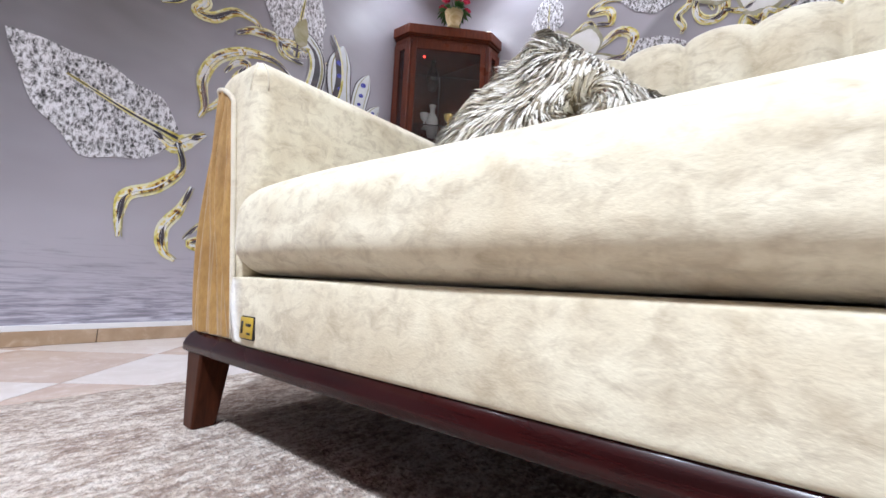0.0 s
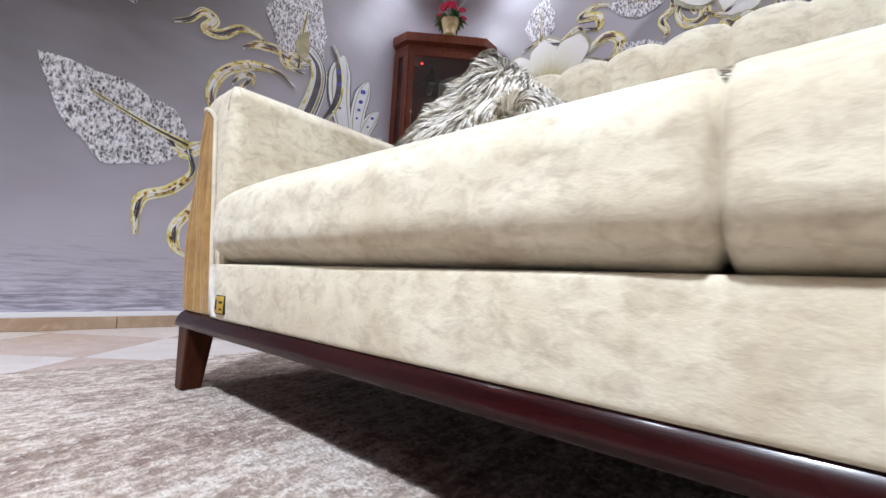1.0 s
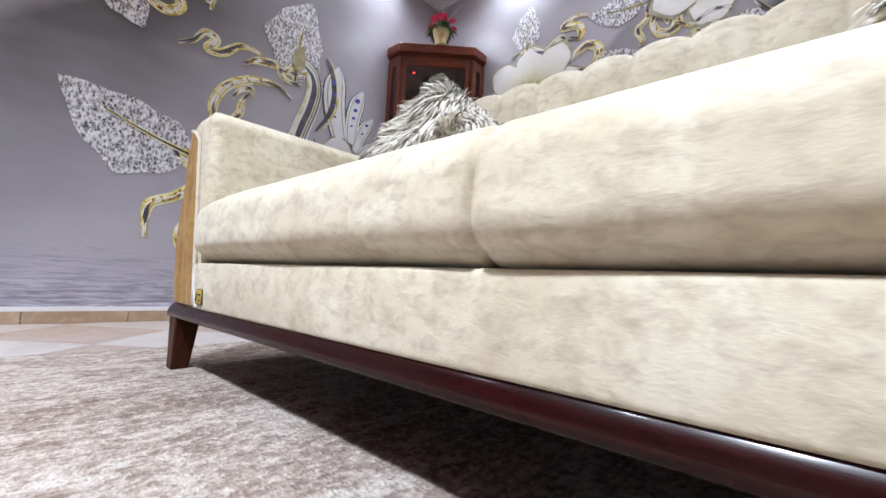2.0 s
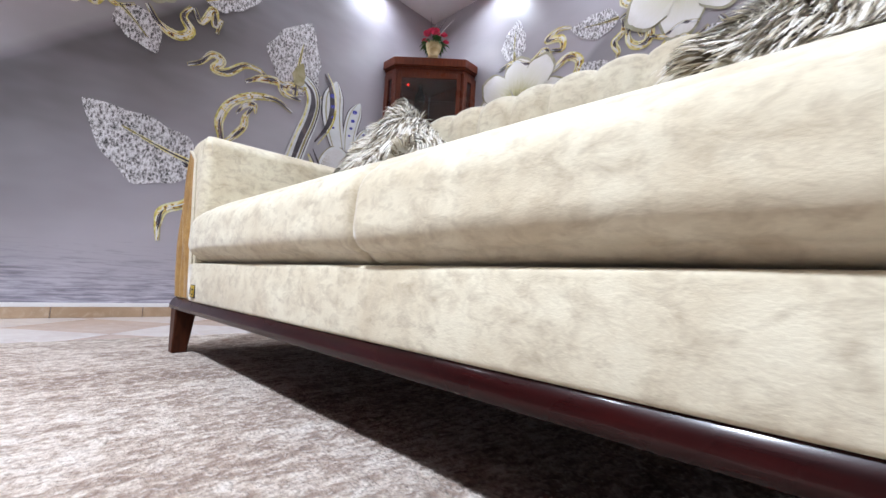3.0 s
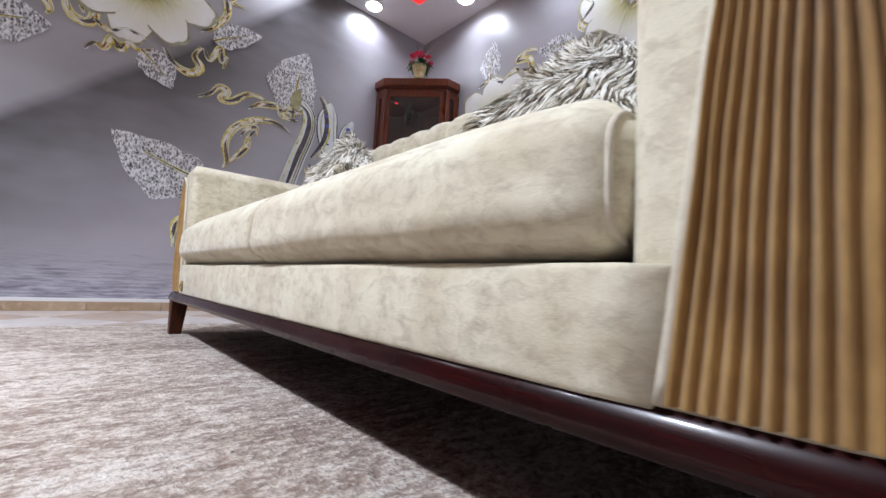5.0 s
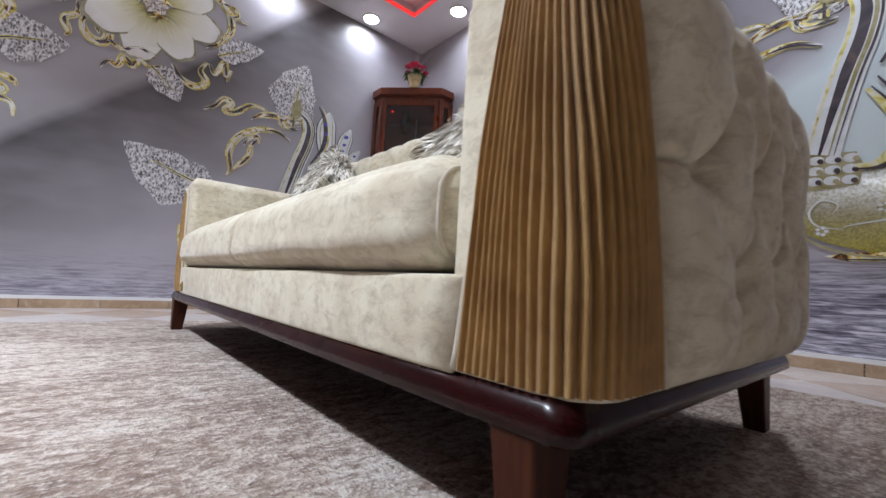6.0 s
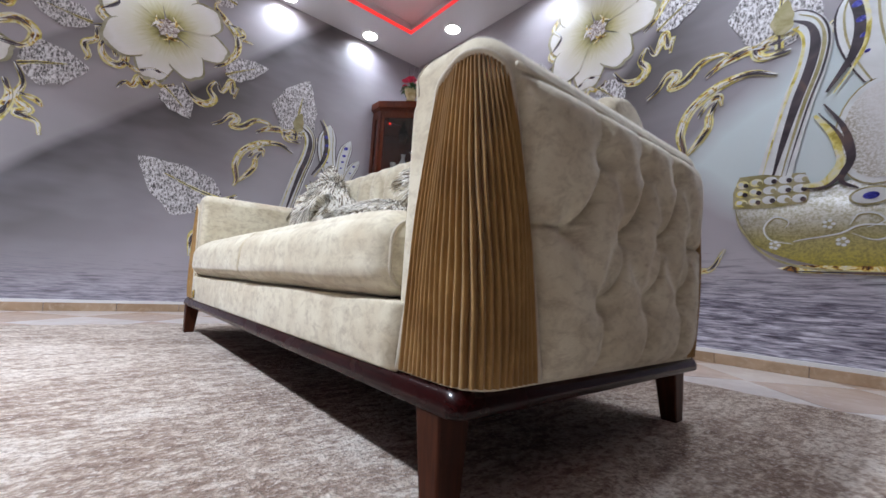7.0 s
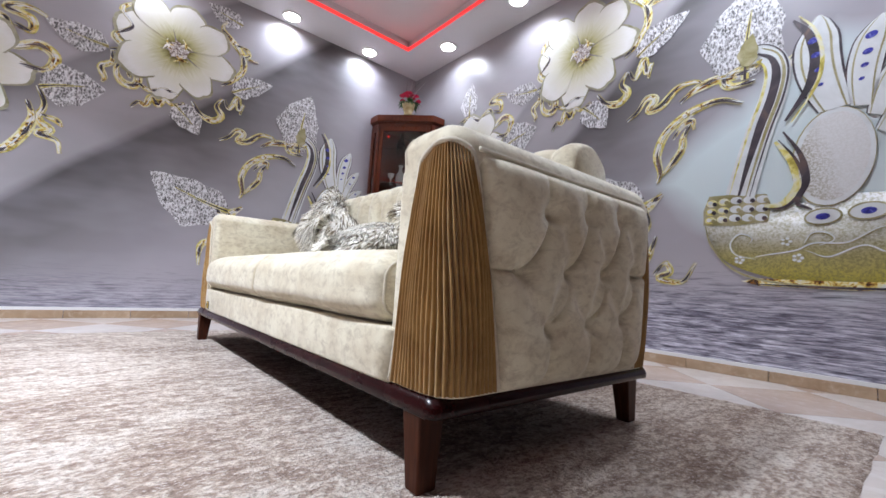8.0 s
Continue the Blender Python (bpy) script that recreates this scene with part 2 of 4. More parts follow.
M_TILE_A = marble("cream_marble", (0.72, 0.66, 0.62), (0.64, 0.57, 0.52), (0.78, 0.74, 0.71))
M_TILE_B = marble("rose_marble", (0.57, 0.45, 0.37), (0.48, 0.36, 0.29), (0.70, 0.59, 0.51))
M_SKIRT = marble("beige_marble_skirting", (0.50, 0.36, 0.24), (0.38, 0.26, 0.16), (0.62, 0.50, 0.38))
M_GROUT = Tree("grout").done((0.5, 0.45, 0.4), 0.9)


def plaster():
    t = Tree("painted_plaster")
    v = t.coord()
    n = t.noise(v, 2.5, 4)
    f = t.noise(v, 120, 3)
    t.bump(f, 0.08, 0.002)
    return t.done(t.mix(n, (0.74, 0.72, 0.75), (0.80, 0.78, 0.80)), 0.55)


M_PLASTER = plaster()
# for the unseen south side, toned to bounce fill under the sofa
M_UNSEEN_TAUPE = wood("unseen_wall_taupe", (0.27, 0.25, 0.24), (0.23, 0.215, 0.205), 0.6, 0.0, (2, 2, 2))
# for the unseen east side, dark so little light bounces onto the sofa
M_UNSEEN_DARK = wood("unseen_wall_dark_brown", (0.060, 0.052, 0.047), (0.048, 0.042, 0.038), 0.6, 0.0, (2, 2, 2))
M_TRIM = Tree("white_metal_trim").done((0.82, 0.82, 0.82), 0.35)


def glow(name, colour, strength):
    t = Tree(name)
    t.b.inputs["Emission Color"].default_value = (*colour, 1)
    t.b.inputs["Emission Strength"].default_value = strength
    return t.done(colour, 0.5)


M_LENS = glow("lamp_lens", (1.0, 0.97, 0.95), 14.0)
M_LED = glow("red_led", (1.0, 0.04, 0.04), 0.75)
M_DOT = glow("red_indicator", (1.0, 0.03, 0.02), 3.0)


def clear_glass():
    t = Tree("cabinet_glass")
    return t.done((0.96, 0.98, 0.97), 0.02, Transmission_Weight=1.0, IOR=1.45)


M_GLASS = clear_glass()


def fur():
    t = Tree("grey_faux_fur")
    r = t.island()
    n = t.noise(t.coord(), 11, 3, 0.6)
    s = t.math("ADD", t.math("MULTIPLY", r, 0.62), t.math("MULTIPLY", n, 0.55))
    c = t.ramp(s, (0.32, (0.09, 0.066, 0.035)), (0.45, (0.34, 0.275, 0.175)), (0.54, (0.72, 0.66, 0.52)), (0.66, (0.95, 0.92, 0.84)))
    return t.done(c, 0.6, Sheen_Weight=0.2)


M_FUR = fur()
M_ROSE = gold_print("silk_rose", (0.3, (0.42, 0.01, 0.05)), (0.6, (0.72, 0.03, 0.12)), scale=40)
M_GREEN = gold_print("silk_leaf", (0.3, (0.02, 0.07, 0.02)), (0.6, (0.06, 0.17, 0.05)), scale=30)
M_POT = gold_print("glazed_pot", (0.3, (0.50, 0.36, 0.16)), (0.6, (0.72, 0.60, 0.36)), scale=20)
M_TWIG = Tree("dark_twig").done((0.06, 0.05, 0.05), 0.6)
M_SILVER = Tree("silver_twig").done((0.7, 0.7, 0.72), 0.3, 0.6)
M_GOLDMETAL = Tree("gilt").done((0.75, 0.52, 0.16), 0.3, 0.9)
M_BADGE = Tree("brass_badge").done((0.62, 0.42, 0.06), 0.35, 0.4)


# ---------------------------------------------------------------- building tools
WHERE = {}


def thing(name, at, label, category, group="", kind=""):
    ob = new(name)
    ob.location = at
    ob.empty_display_size = 0.1
    WHERE[ob] = Vector(at)
    return tagged(ob, label, category, group, kind)


def part(name, bm, material, parent=None, label="", smooth=True, origin=None):
    """Link a bmesh, given in room coordinates, as one mesh under a thing or a part."""
    base = WHERE.get(parent, Vector((0, 0, 0)))
    own = Vector(origin) if origin is not None else base
    bmesh.ops.translate(bm, verts=bm.verts, vec=-own)
    me = bpy.data.meshes.new(name)
    bmesh.ops.recalc_face_normals(bm, faces=bm.faces)
    bm.to_mesh(me)
    bm.free()
    me.materials.append(material)
    if smooth:
        me.shade_smooth()
    ob = new(name, me)
    WHERE[ob] = own
    if parent is not None:
        ob.parent = parent
    ob.location = own - base
    if label:
        ob["label"] = label
    return ob


def sheet(nu, nv, f, wrap=False, bm=None):
    """A grid of faces from f(u, v), u and v from 0 to 1."""
    bm = bm or bmesh.new()
    rows = [[bm.verts.new(f(i / nu, j / nv)) for i in range(nu if wrap else nu + 1)] for j in range(nv + 1)]
    n = len(rows[0])
    for j in range(nv):
        for i in range(n if wrap else n - 1):
            k = (i + 1) % n
            bm.faces.new((rows[j][i], rows[j][k], rows[j + 1][k], rows[j + 1][i]))
    return bm, rows


def cap(bm, loop):
    c = sum((v.co for v in loop), Vector()) / len(loop)
    m = bm.verts.new(c)
    for i in range(len(loop)):
        bm.faces.new((loop[i], loop[(i + 1) % len(loop)], m))


def box(x0, x1, y0, y1, z0, z1, bevel=0.0, segments=2, bm=None):
    out = bm or bmesh.new()
    b = bmesh.new()
    bmesh.ops.create_cube(b, size=1)
    for v in b.verts:
        v.co = Vector(((x0 + x1) / 2 + v.co.x * (x1 - x0), (y0 + y1) / 2 + v.co.y * (y1 - y0), (z0 + z1) / 2 + v.co.z * (z1 - z0)))
    if bevel:
        bmesh.ops.bevel(b, geom=b.edges[:], offset=bevel, segments=segments, affect="EDGES", profile=0.5)
    if bm is None:
        out.free()
        return b
    me = bpy.data.meshes.new("scrap")
    b.to_mesh(me)
    b.free()
    out.from_mesh(me)
    bpy.data.meshes.remove(me)
    return out


def curve(points, n=10):
    """A smooth line through a few points."""
    p = [Vector(q) for q in points]
    p = [2 * p[0] - p[1], *p, 2 * p[-1] - p[-2]]
    out = []
    for i in range(1, len(p) - 2):
        a, b, c, d = p[i - 1:i + 3]
        for k in range(n):
            t = k / n
            out.append(0.5 * (2 * b + (c - a) * t + (2 * a - 5 * b + 4 * c - d) * t * t + (3 * b - a - 3 * c + d) * t ** 3))
    return out + [p[-2]]


def tube(path, r, sides=8, bm=None, taper=None):
    bm = bm or bmesh.new()
    rows = []
    for i, p in enumerate(path):
        d = (path[min(i + 1, len(path) - 1)] - path[max(i - 1, 0)]).normalized()
        a = d.orthogonal().normalized() if i == 0 else (rows_a - d * rows_a.dot(d)).normalized()
        rows_a = a
        b = d.cross(a)
        rr = r * (taper(i / (len(path) - 1)) if taper else 1)
        rows.append([bm.verts.new(p + rr * (math.cos(2 * math.pi * k / sides) * a + math.sin(2 * math.pi * k / sides) * b)) for k in range(sides)])
    for r0, r1 in zip(rows, rows[1:]):
        for k in range(sides):
            bm.faces.new((r0[k], r0[(k + 1) % sides], r1[(k + 1) % sides], r1[k]))
    cap(bm, rows[0]), cap(bm, rows[-1])
    return bm


def lathe(at, profile, sides=24):
    """A turned body from (radius, height) pairs."""
    bm, rows = sheet(sides, len(profile) - 1, lambda u, v: Vector(at) + Vector((
        profile[round(v * (len(profile) - 1))][0] * math.cos(2 * math.pi * u), profile[round(v * (len(profile) - 1))][0] * math.sin(2 * math.pi * u),
        profile[round(v * (len(profile) - 1))][1])), wrap=True)
    cap(bm, rows[0]), cap(bm, rows[-1])
    return bm


def cushion_box(x0, x1, y0, y1, z0, z1, r, n, shape=None):
    """A rounded, stuffed block. r: the rounding, or those of the low-x end, the high-x end and the rest.
    shape(p, s) may move each point, s running from -1 to 1 on the three axes."""
    rl, rr, rest = r if isinstance(r, tuple) else (r, r, r)
    bm = bmesh.new()
    bmesh.ops.create_cube(bm, size=2)
    bmesh.ops.subdivide_edges(bm, edges=bm.edges[:], cuts=n, use_grid_fill=True)
    c, h = Vector(((x0 + x1) / 2, (y0 + y1) / 2, (z0 + z1) / 2)), Vector(((x1 - x0) / 2, (y1 - y0) / 2, (z1 - z0) / 2))
    for v in bm.verts:
        s = Vector([math.copysign(abs(a) ** 0.75, a) for a in v.co])
        p = Vector((s.x * h.x, s.y * h.y, s.z * h.z))
        q = Vector((max(-h.x + rl, min(h.x - rr, p.x)), max(-h.y + rest, min(h.y - rest, p.y)), max(-h.z + rest, min(h.z - rest, p.z))))
        rx = rl if p.x < 0 else rr
        d = Vector(((p.x - q.x) / rx, (p.y - q.y) / rest, (p.z - q.z) / rest))
        if d.length > 1e-9:
            d.normalize()
            p = q + Vector((d.x * rx, d.y * rest, d.z * rest))
        v.co = c + p
        if shape:
            v.co = shape(v.co.copy(), s)
    return bm


# ---------------------------------------------------------------- room
def setting(name, bm, material, label, category, smooth=False, origin=(0, 0, 0)):
    ob = part(name, bm, material, None, "", smooth, origin)
    return tagged(ob, label, category, kind="structure")


# one print on both walls; the stronger north mist stands in for light
M_WALL_W = wall_print("silk_and_water_print_west", 0.04, 0.0, 0.12, 0.6, 0.36)
M_WALL_N = wall_print("silk_and_water_print_north", 0.0, 0.09, 0.95, 1.0, 0.48)


def wall_slab(name, m, u0, u1, material, label):
    """A wall 0.15 thick whose face lies in local y = 0, local x along the wall."""
    bm = box(u0, u1, 0.0, 0.15, 0.0, ZC + 0.2)
    ob = setting(name, bm, material, label, "wall")
    ob.matrix_world = m
    return ob


POSE_N = pose(0, YN, 0)
POSE_W = pose(XW, 0, 0, 0, 0, 90)
wall_slab("wall_north", POSE_N, XW - 0.15, XE + 0.15, M_WALL_N, "wall papered with glossy grey silk and rippled water print")
wall_slab("wall_west", POSE_W, YS - 0.15, YN - 0.001, M_WALL_W, "wall papered with glossy grey silk and rippled water print")
# unseen closing walls, added with tones that steer the bounced light
wall_slab("wall_east", pose(XE, 0, 0, 0, 0, -90), -YN + 0.001, -YS + 0.15, M_UNSEEN_DARK, "unseen dark brown wall, kept dark to cut bounced light")
wall_slab("wall_south", pose(0, YS, 0, 0, 0, 180), -XE + 0.001, -XW - 0.001, M_UNSEEN_TAUPE, "unseen taupe wall, toned to bounce fill light")

floor = setting("floor", box(XW, XE, YS, YN, -0.12, -0.006), M_GROUT, "floor of diagonal cream and rose marble tiles", "floor")

# ceiling: a flat rim with a raised tray in the middle
bm = bmesh.new()
box(XW, TX, YS, YN, ZC, ZC + 0.06, bm=bm)
box(TX, XE, TY, YN, ZC, ZC + 0.06, bm=bm)
TX2, TY2 = XE - 0.55, YS + 0.55
box(TX2, XE, YS, TY, ZC, ZC + 0.06, bm=bm)
box(TX, TX2, YS, TY2, ZC, ZC + 0.06, bm=bm)
box(TX - 0.06, TX2 + 0.06, TY2 - 0.06, TY + 0.06, ZC + 0.12, ZC + 0.18, bm=bm)
for a in (box(TX - 0.06, TX - 0.02, TY2, TY, ZC + 0.061, ZC + 0.119), box(TX - 0.06, TX2 + 0.06, TY + 0.02, TY + 0.06, ZC + 0.061, ZC + 0.119),
          box(TX2 + 0.02, TX2 + 0.06, TY2, TY, ZC + 0.061, ZC + 0.119), box(TX - 0.06, TX2 + 0.06, TY2 - 0.06, TY2 - 0.02, ZC + 0.061, ZC + 0.119)):
    me = bpy.data.meshes.new("scrap")
    a.to_mesh(me)
    a.free()
    bm.from_mesh(me)
    bpy.data.meshes.remove(me)
setting("ceiling", bm, M_PLASTER, "white plaster ceiling with a raised tray", "ceiling")

# red LED line round the edge of the tray
led = thing("led_strip", (TX, TY, ZC), "glowing red LED line round the ceiling tray", "LED strip")
E = 0.014
for i, a in enumerate(((TX, TX + E, TY2, TY - E), (TX, TX2, TY - E, TY), (TX2 - E, TX2, TY2, TY - E), (TX + E, TX2 - E, TY2, TY2 + E))):
    part("led_profile", box(*a, ZC - 0.006, ZC + 0.03, 0.004, 1), M_LED, led)


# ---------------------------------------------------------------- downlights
# serves the known rim lamps and the unseen, added ones alike
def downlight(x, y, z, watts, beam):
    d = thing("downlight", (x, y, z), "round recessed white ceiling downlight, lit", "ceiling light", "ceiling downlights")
    # rim and lens drawn wide to take in the lamp's bloom
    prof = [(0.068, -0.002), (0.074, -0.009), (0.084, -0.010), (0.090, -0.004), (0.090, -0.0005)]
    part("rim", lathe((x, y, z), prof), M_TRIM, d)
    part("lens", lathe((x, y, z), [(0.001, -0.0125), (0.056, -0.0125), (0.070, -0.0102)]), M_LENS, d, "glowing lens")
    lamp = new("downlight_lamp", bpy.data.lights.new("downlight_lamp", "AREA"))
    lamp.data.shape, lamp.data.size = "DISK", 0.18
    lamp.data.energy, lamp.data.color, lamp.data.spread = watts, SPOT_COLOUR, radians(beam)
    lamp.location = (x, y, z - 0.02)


for sx, sy, watts, beam in SPOTS:
    downlight(sx, sy, ZC, watts, beam)
# tray lamps out of view, partly added as fill
for sx, sy, watts, beam in UNSEEN_TRAY_SPOTS:
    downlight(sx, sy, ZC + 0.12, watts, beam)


# ---------------------------------------------------------------- the printed figures on the walls
def flat(outline, lift, bm=None):
    """A thin printed piece: an outline in (u, v), standing lift in front of the wall face (local -y)."""
    bm = bm or bmesh.new()
    top = [bm.verts.new((u, -lift, v)) for u, v in outline]
    low = [bm.verts.new((u, -lift + 0.0015, v)) for u, v in outline]
    bm.faces.new(top)
    for i in range(len(top)):
        k = (i + 1) % len(top)
        bm.faces.new((top[i], top[k], low[k], low[i]))
    return bm


def ribbon(points, width, lift, bm=None, n=8, shape=None, side=0.0):
    """A printed band along a smooth line, tapering at its ends."""
    path = curve([(u, 0, v) for u, v in points], n)
    bm = bm or bmesh.new()
    rows = []
    for i, p in enumerate(path):
        d = (path[min(i + 1, len(path) - 1)] - path[max(i - 1, 0)]).normalized()
        q = Vector((-d.z, 0, d.x))
        s = i / (len(path) - 1)
        w = 0.5 * width * (shape(s) if shape else min(1.0, 0.25 + 2.2 * s, 0.25 + 2.2 * (1 - s)))
        c = p + q * side * width
        rows.append([bm.verts.new(c + q * w + Vector((0, -lift, 0))), bm.verts.new(c - q * w + Vector((0, -lift, 0)))])
    for r0, r1 in zip(rows, rows[1:]):
        bm.faces.new((r0[0], r0[1], r1[1], r1[0]))
    ext = bmesh.ops.extrude_face_region(bm, geom=bm.faces[:])
    bmesh.ops.translate(bm, verts=[g for g in ext["geom"] if isinstance(g, bmesh.types.BMVert)], vec=(0, 0.0012, 0))
    return bm


def vine(mural, points, w, level=0.0):
    """A curling gold vine: pale glow, gold body and dark glassy line."""
    stem = part("vine", ribbon(points, w, 0.004 + level), M_GOLD, mural, smooth=False)
    part("glow_edge", ribbon(points, w * 1.65, 0.0025 + level), M_YELLOW, stem, smooth=False)
    beat = 3.0 + 40.0 * abs(points[0][0] - points[-1][1]) % 3.0
    part("dark_line", ribbon(points, w * 0.62, 0.0052 + level, side=0.06, shape=lambda s: max(0.04, math.sin(beat * math.pi * s + 0.4)) * min(1, 6 * (1 - s))), M_DARKLINE, stem, smooth=False)
    part("rim_line", ribbon(points, w * 0.16, 0.0050 + level, side=2.6, shape=lambda s: 0.35 + 0.65 * abs(math.sin((beat + 2) * math.pi * s))), M_OLIVE, stem, smooth=False)
    part("bright_line", ribbon(points, w * 0.24, 0.0062 + level, side=-0.3, shape=lambda s: max(0.05, math.sin((beat + 1) * math.pi * s + 1.9))), M_PEARL, stem, smooth=False)
    return stem


def leaf_outline(base, tip, width, skew=0.15, lobes=3):
    b, t = Vector(base), Vector(tip)
    d = t - b
    q = Vector((-d.y, d.x)).normalized()
    left, right = [], []
    for i in range(1, 28):
        s = i / 28
        env = math.sin(math.pi * s ** 0.72) ** 0.85
        lob = 1 + 0.07 * math.sin(lobes * 2 * math.pi * s + 1) + 0.04 * math.sin(17 * s)
        mid = b + d * s + q * (0.10 * width * math.sin(math.pi * s))
        left.append(mid + q * width * (0.5 + skew) * env * lob)
        right.append(mid - q * width * (0.5 - skew) * env * (2 - lob))
    return [tuple(b), *[tuple(p) for p in left], tuple(t), *[tuple(p) for p in reversed(right)]]


def crystal_leaf(mural, base, tip, width, skew=0.0, level=0.0):
    leaf = part("crystal_leaf", flat(leaf_outline(base, tip, width, skew), 0.003 + level), M_LEAF, mural, smooth=False)
    b, t = Vector(base), Vector(tip)
    q = Vector((-(t - b).y, (t - b).x)).normalized() * width
    rib = [tuple(b), tuple(b.lerp(t, 0.3) + q * 0.05), tuple(b.lerp(t, 0.68) + q * 0.06)]
    part("midrib", ribbon(rib, width * 0.10, 0.0045 + level, shape=lambda s: 1 - 0.8 * s), M_YELLOW, leaf, smooth=False)
    part("rib_line", ribbon(rib, width * 0.035, 0.006 + level, shape=lambda s: 1 - 0.8 * s), M_DARKLINE, leaf, smooth=False)
    return leaf


def blossom(mural, at, r, turn=0.0):
    """A large white flower of eight petals with a jewelled heart."""
    rnd = random.Random(7)
    heart = part("flower_heart", flat([(at[0] + r * 0.17 * math.cos(a / 24 * 2 * math.pi) * (1 + 0.13 * math.sin(a * 2.1)),
                                        at[1] + r * 0.17 * math.sin(a / 24 * 2 * math.pi) * (1 + 0.13 * math.sin(a * 2.1))) for a in range(24)], 0.0095),
                 M_HEART, mural, smooth=False)
    for k in range(6):
        a = k * math.pi / 3 + 0.3
        p = [(at[0] + r * (0.10 + 0.05 * j) * math.cos(a + 0.35 * j * (-1) ** k), at[1] + r * (0.10 + 0.05 * j) * math.sin(a + 0.35 * j * (-1) ** k)) for j in range(4)]
        part("stamen", ribbon(p, r * 0.035, 0.011), M_GOLD, heart, smooth=False)
    for k in range(8):
        a = turn + k * math.pi / 4 + rnd.uniform(-0.1, 0.1)
        ln, wd = r * rnd.uniform(0.9, 1.06), r * rnd.uniform(0.54, 0.66)
        out = []
        for i in range(31):
            s = i / 30
            ang = math.pi * (s - 0.5)
            rad = 1.0 + 0.035 * math.cos(6 * ang + k) - 0.05 * math.exp(-(ang / 0.12) ** 2)
            out.append((wd * 0.5 * math.sin(ang) * rad * 1.0, ln * (0.62 + 0.38 * math.cos(ang) * rad)))
        out = [(0.02 * r, 0.10 * r), *reversed(out), (-0.02 * r, 0.10 * r)]
        for nm, mt, grow, deep in (("petal", M_PETAL, 1.0, 0.0), ("petal_edge", M_PETAL_EDGE, 1.06, 0.0011)):
            pt = part(nm, flat([(p * grow, q * grow) for p, q in out], 0.0), mt, heart, smooth=False, origin=(0, 0, 0))
            pt.location = (at[0], -0.0048 - 0.0026 * (k % 2) + deep, at[1])
            pt.location -= WHERE[heart]
            pt.rotation_euler = (0, a, 0)


def disc(c, rx, rz, lift, tilt=0.0, n=28):
    out = []
    for i in range(n):
        a = 2 * math.pi * i / n
        x, z = rx * math.cos(a), rz * math.sin(a)
        out.append((c[0] + x * math.cos(tilt) - z * math.sin(tilt), c[1] + x * math.sin(tilt) + z * math.cos(tilt)))
    return flat(out, lift)


def feather(wing, base, tip, w, gems):
    b, t = Vector(base), Vector(tip)
    d = t - b
    q = Vector((-d.y, d.x)).normalized()
    def shape(k):
        pts = []
        for s, side in [(i / 14, 1) for i in range(15)] + [(1 - i / 14, -1) for i in range(15)]:
            env = (0.45 + 0.55 * math.sin(math.pi * (0.15 + 0.6 * s))) * min(1, (1 - s) * 4 + 0.02) ** 0.5
            pts.append(tuple(b + d * s + q * (0.16 * w * math.sin(math.pi * s) * 3 * (0.4) + side * w * 0.5 * env * k)))
        return pts
    f = part("feather", flat(shape(1.0), 0.006), M_DARKLINE, wing, smooth=False)
    return [("pearl", shape(0.90), 0.0075), ("olive", shape(0.66), 0.0085), ("pearl", shape(0.56), 0.0095)], [tuple(b + d * s + q * 0.19 * w) for s in gems], f


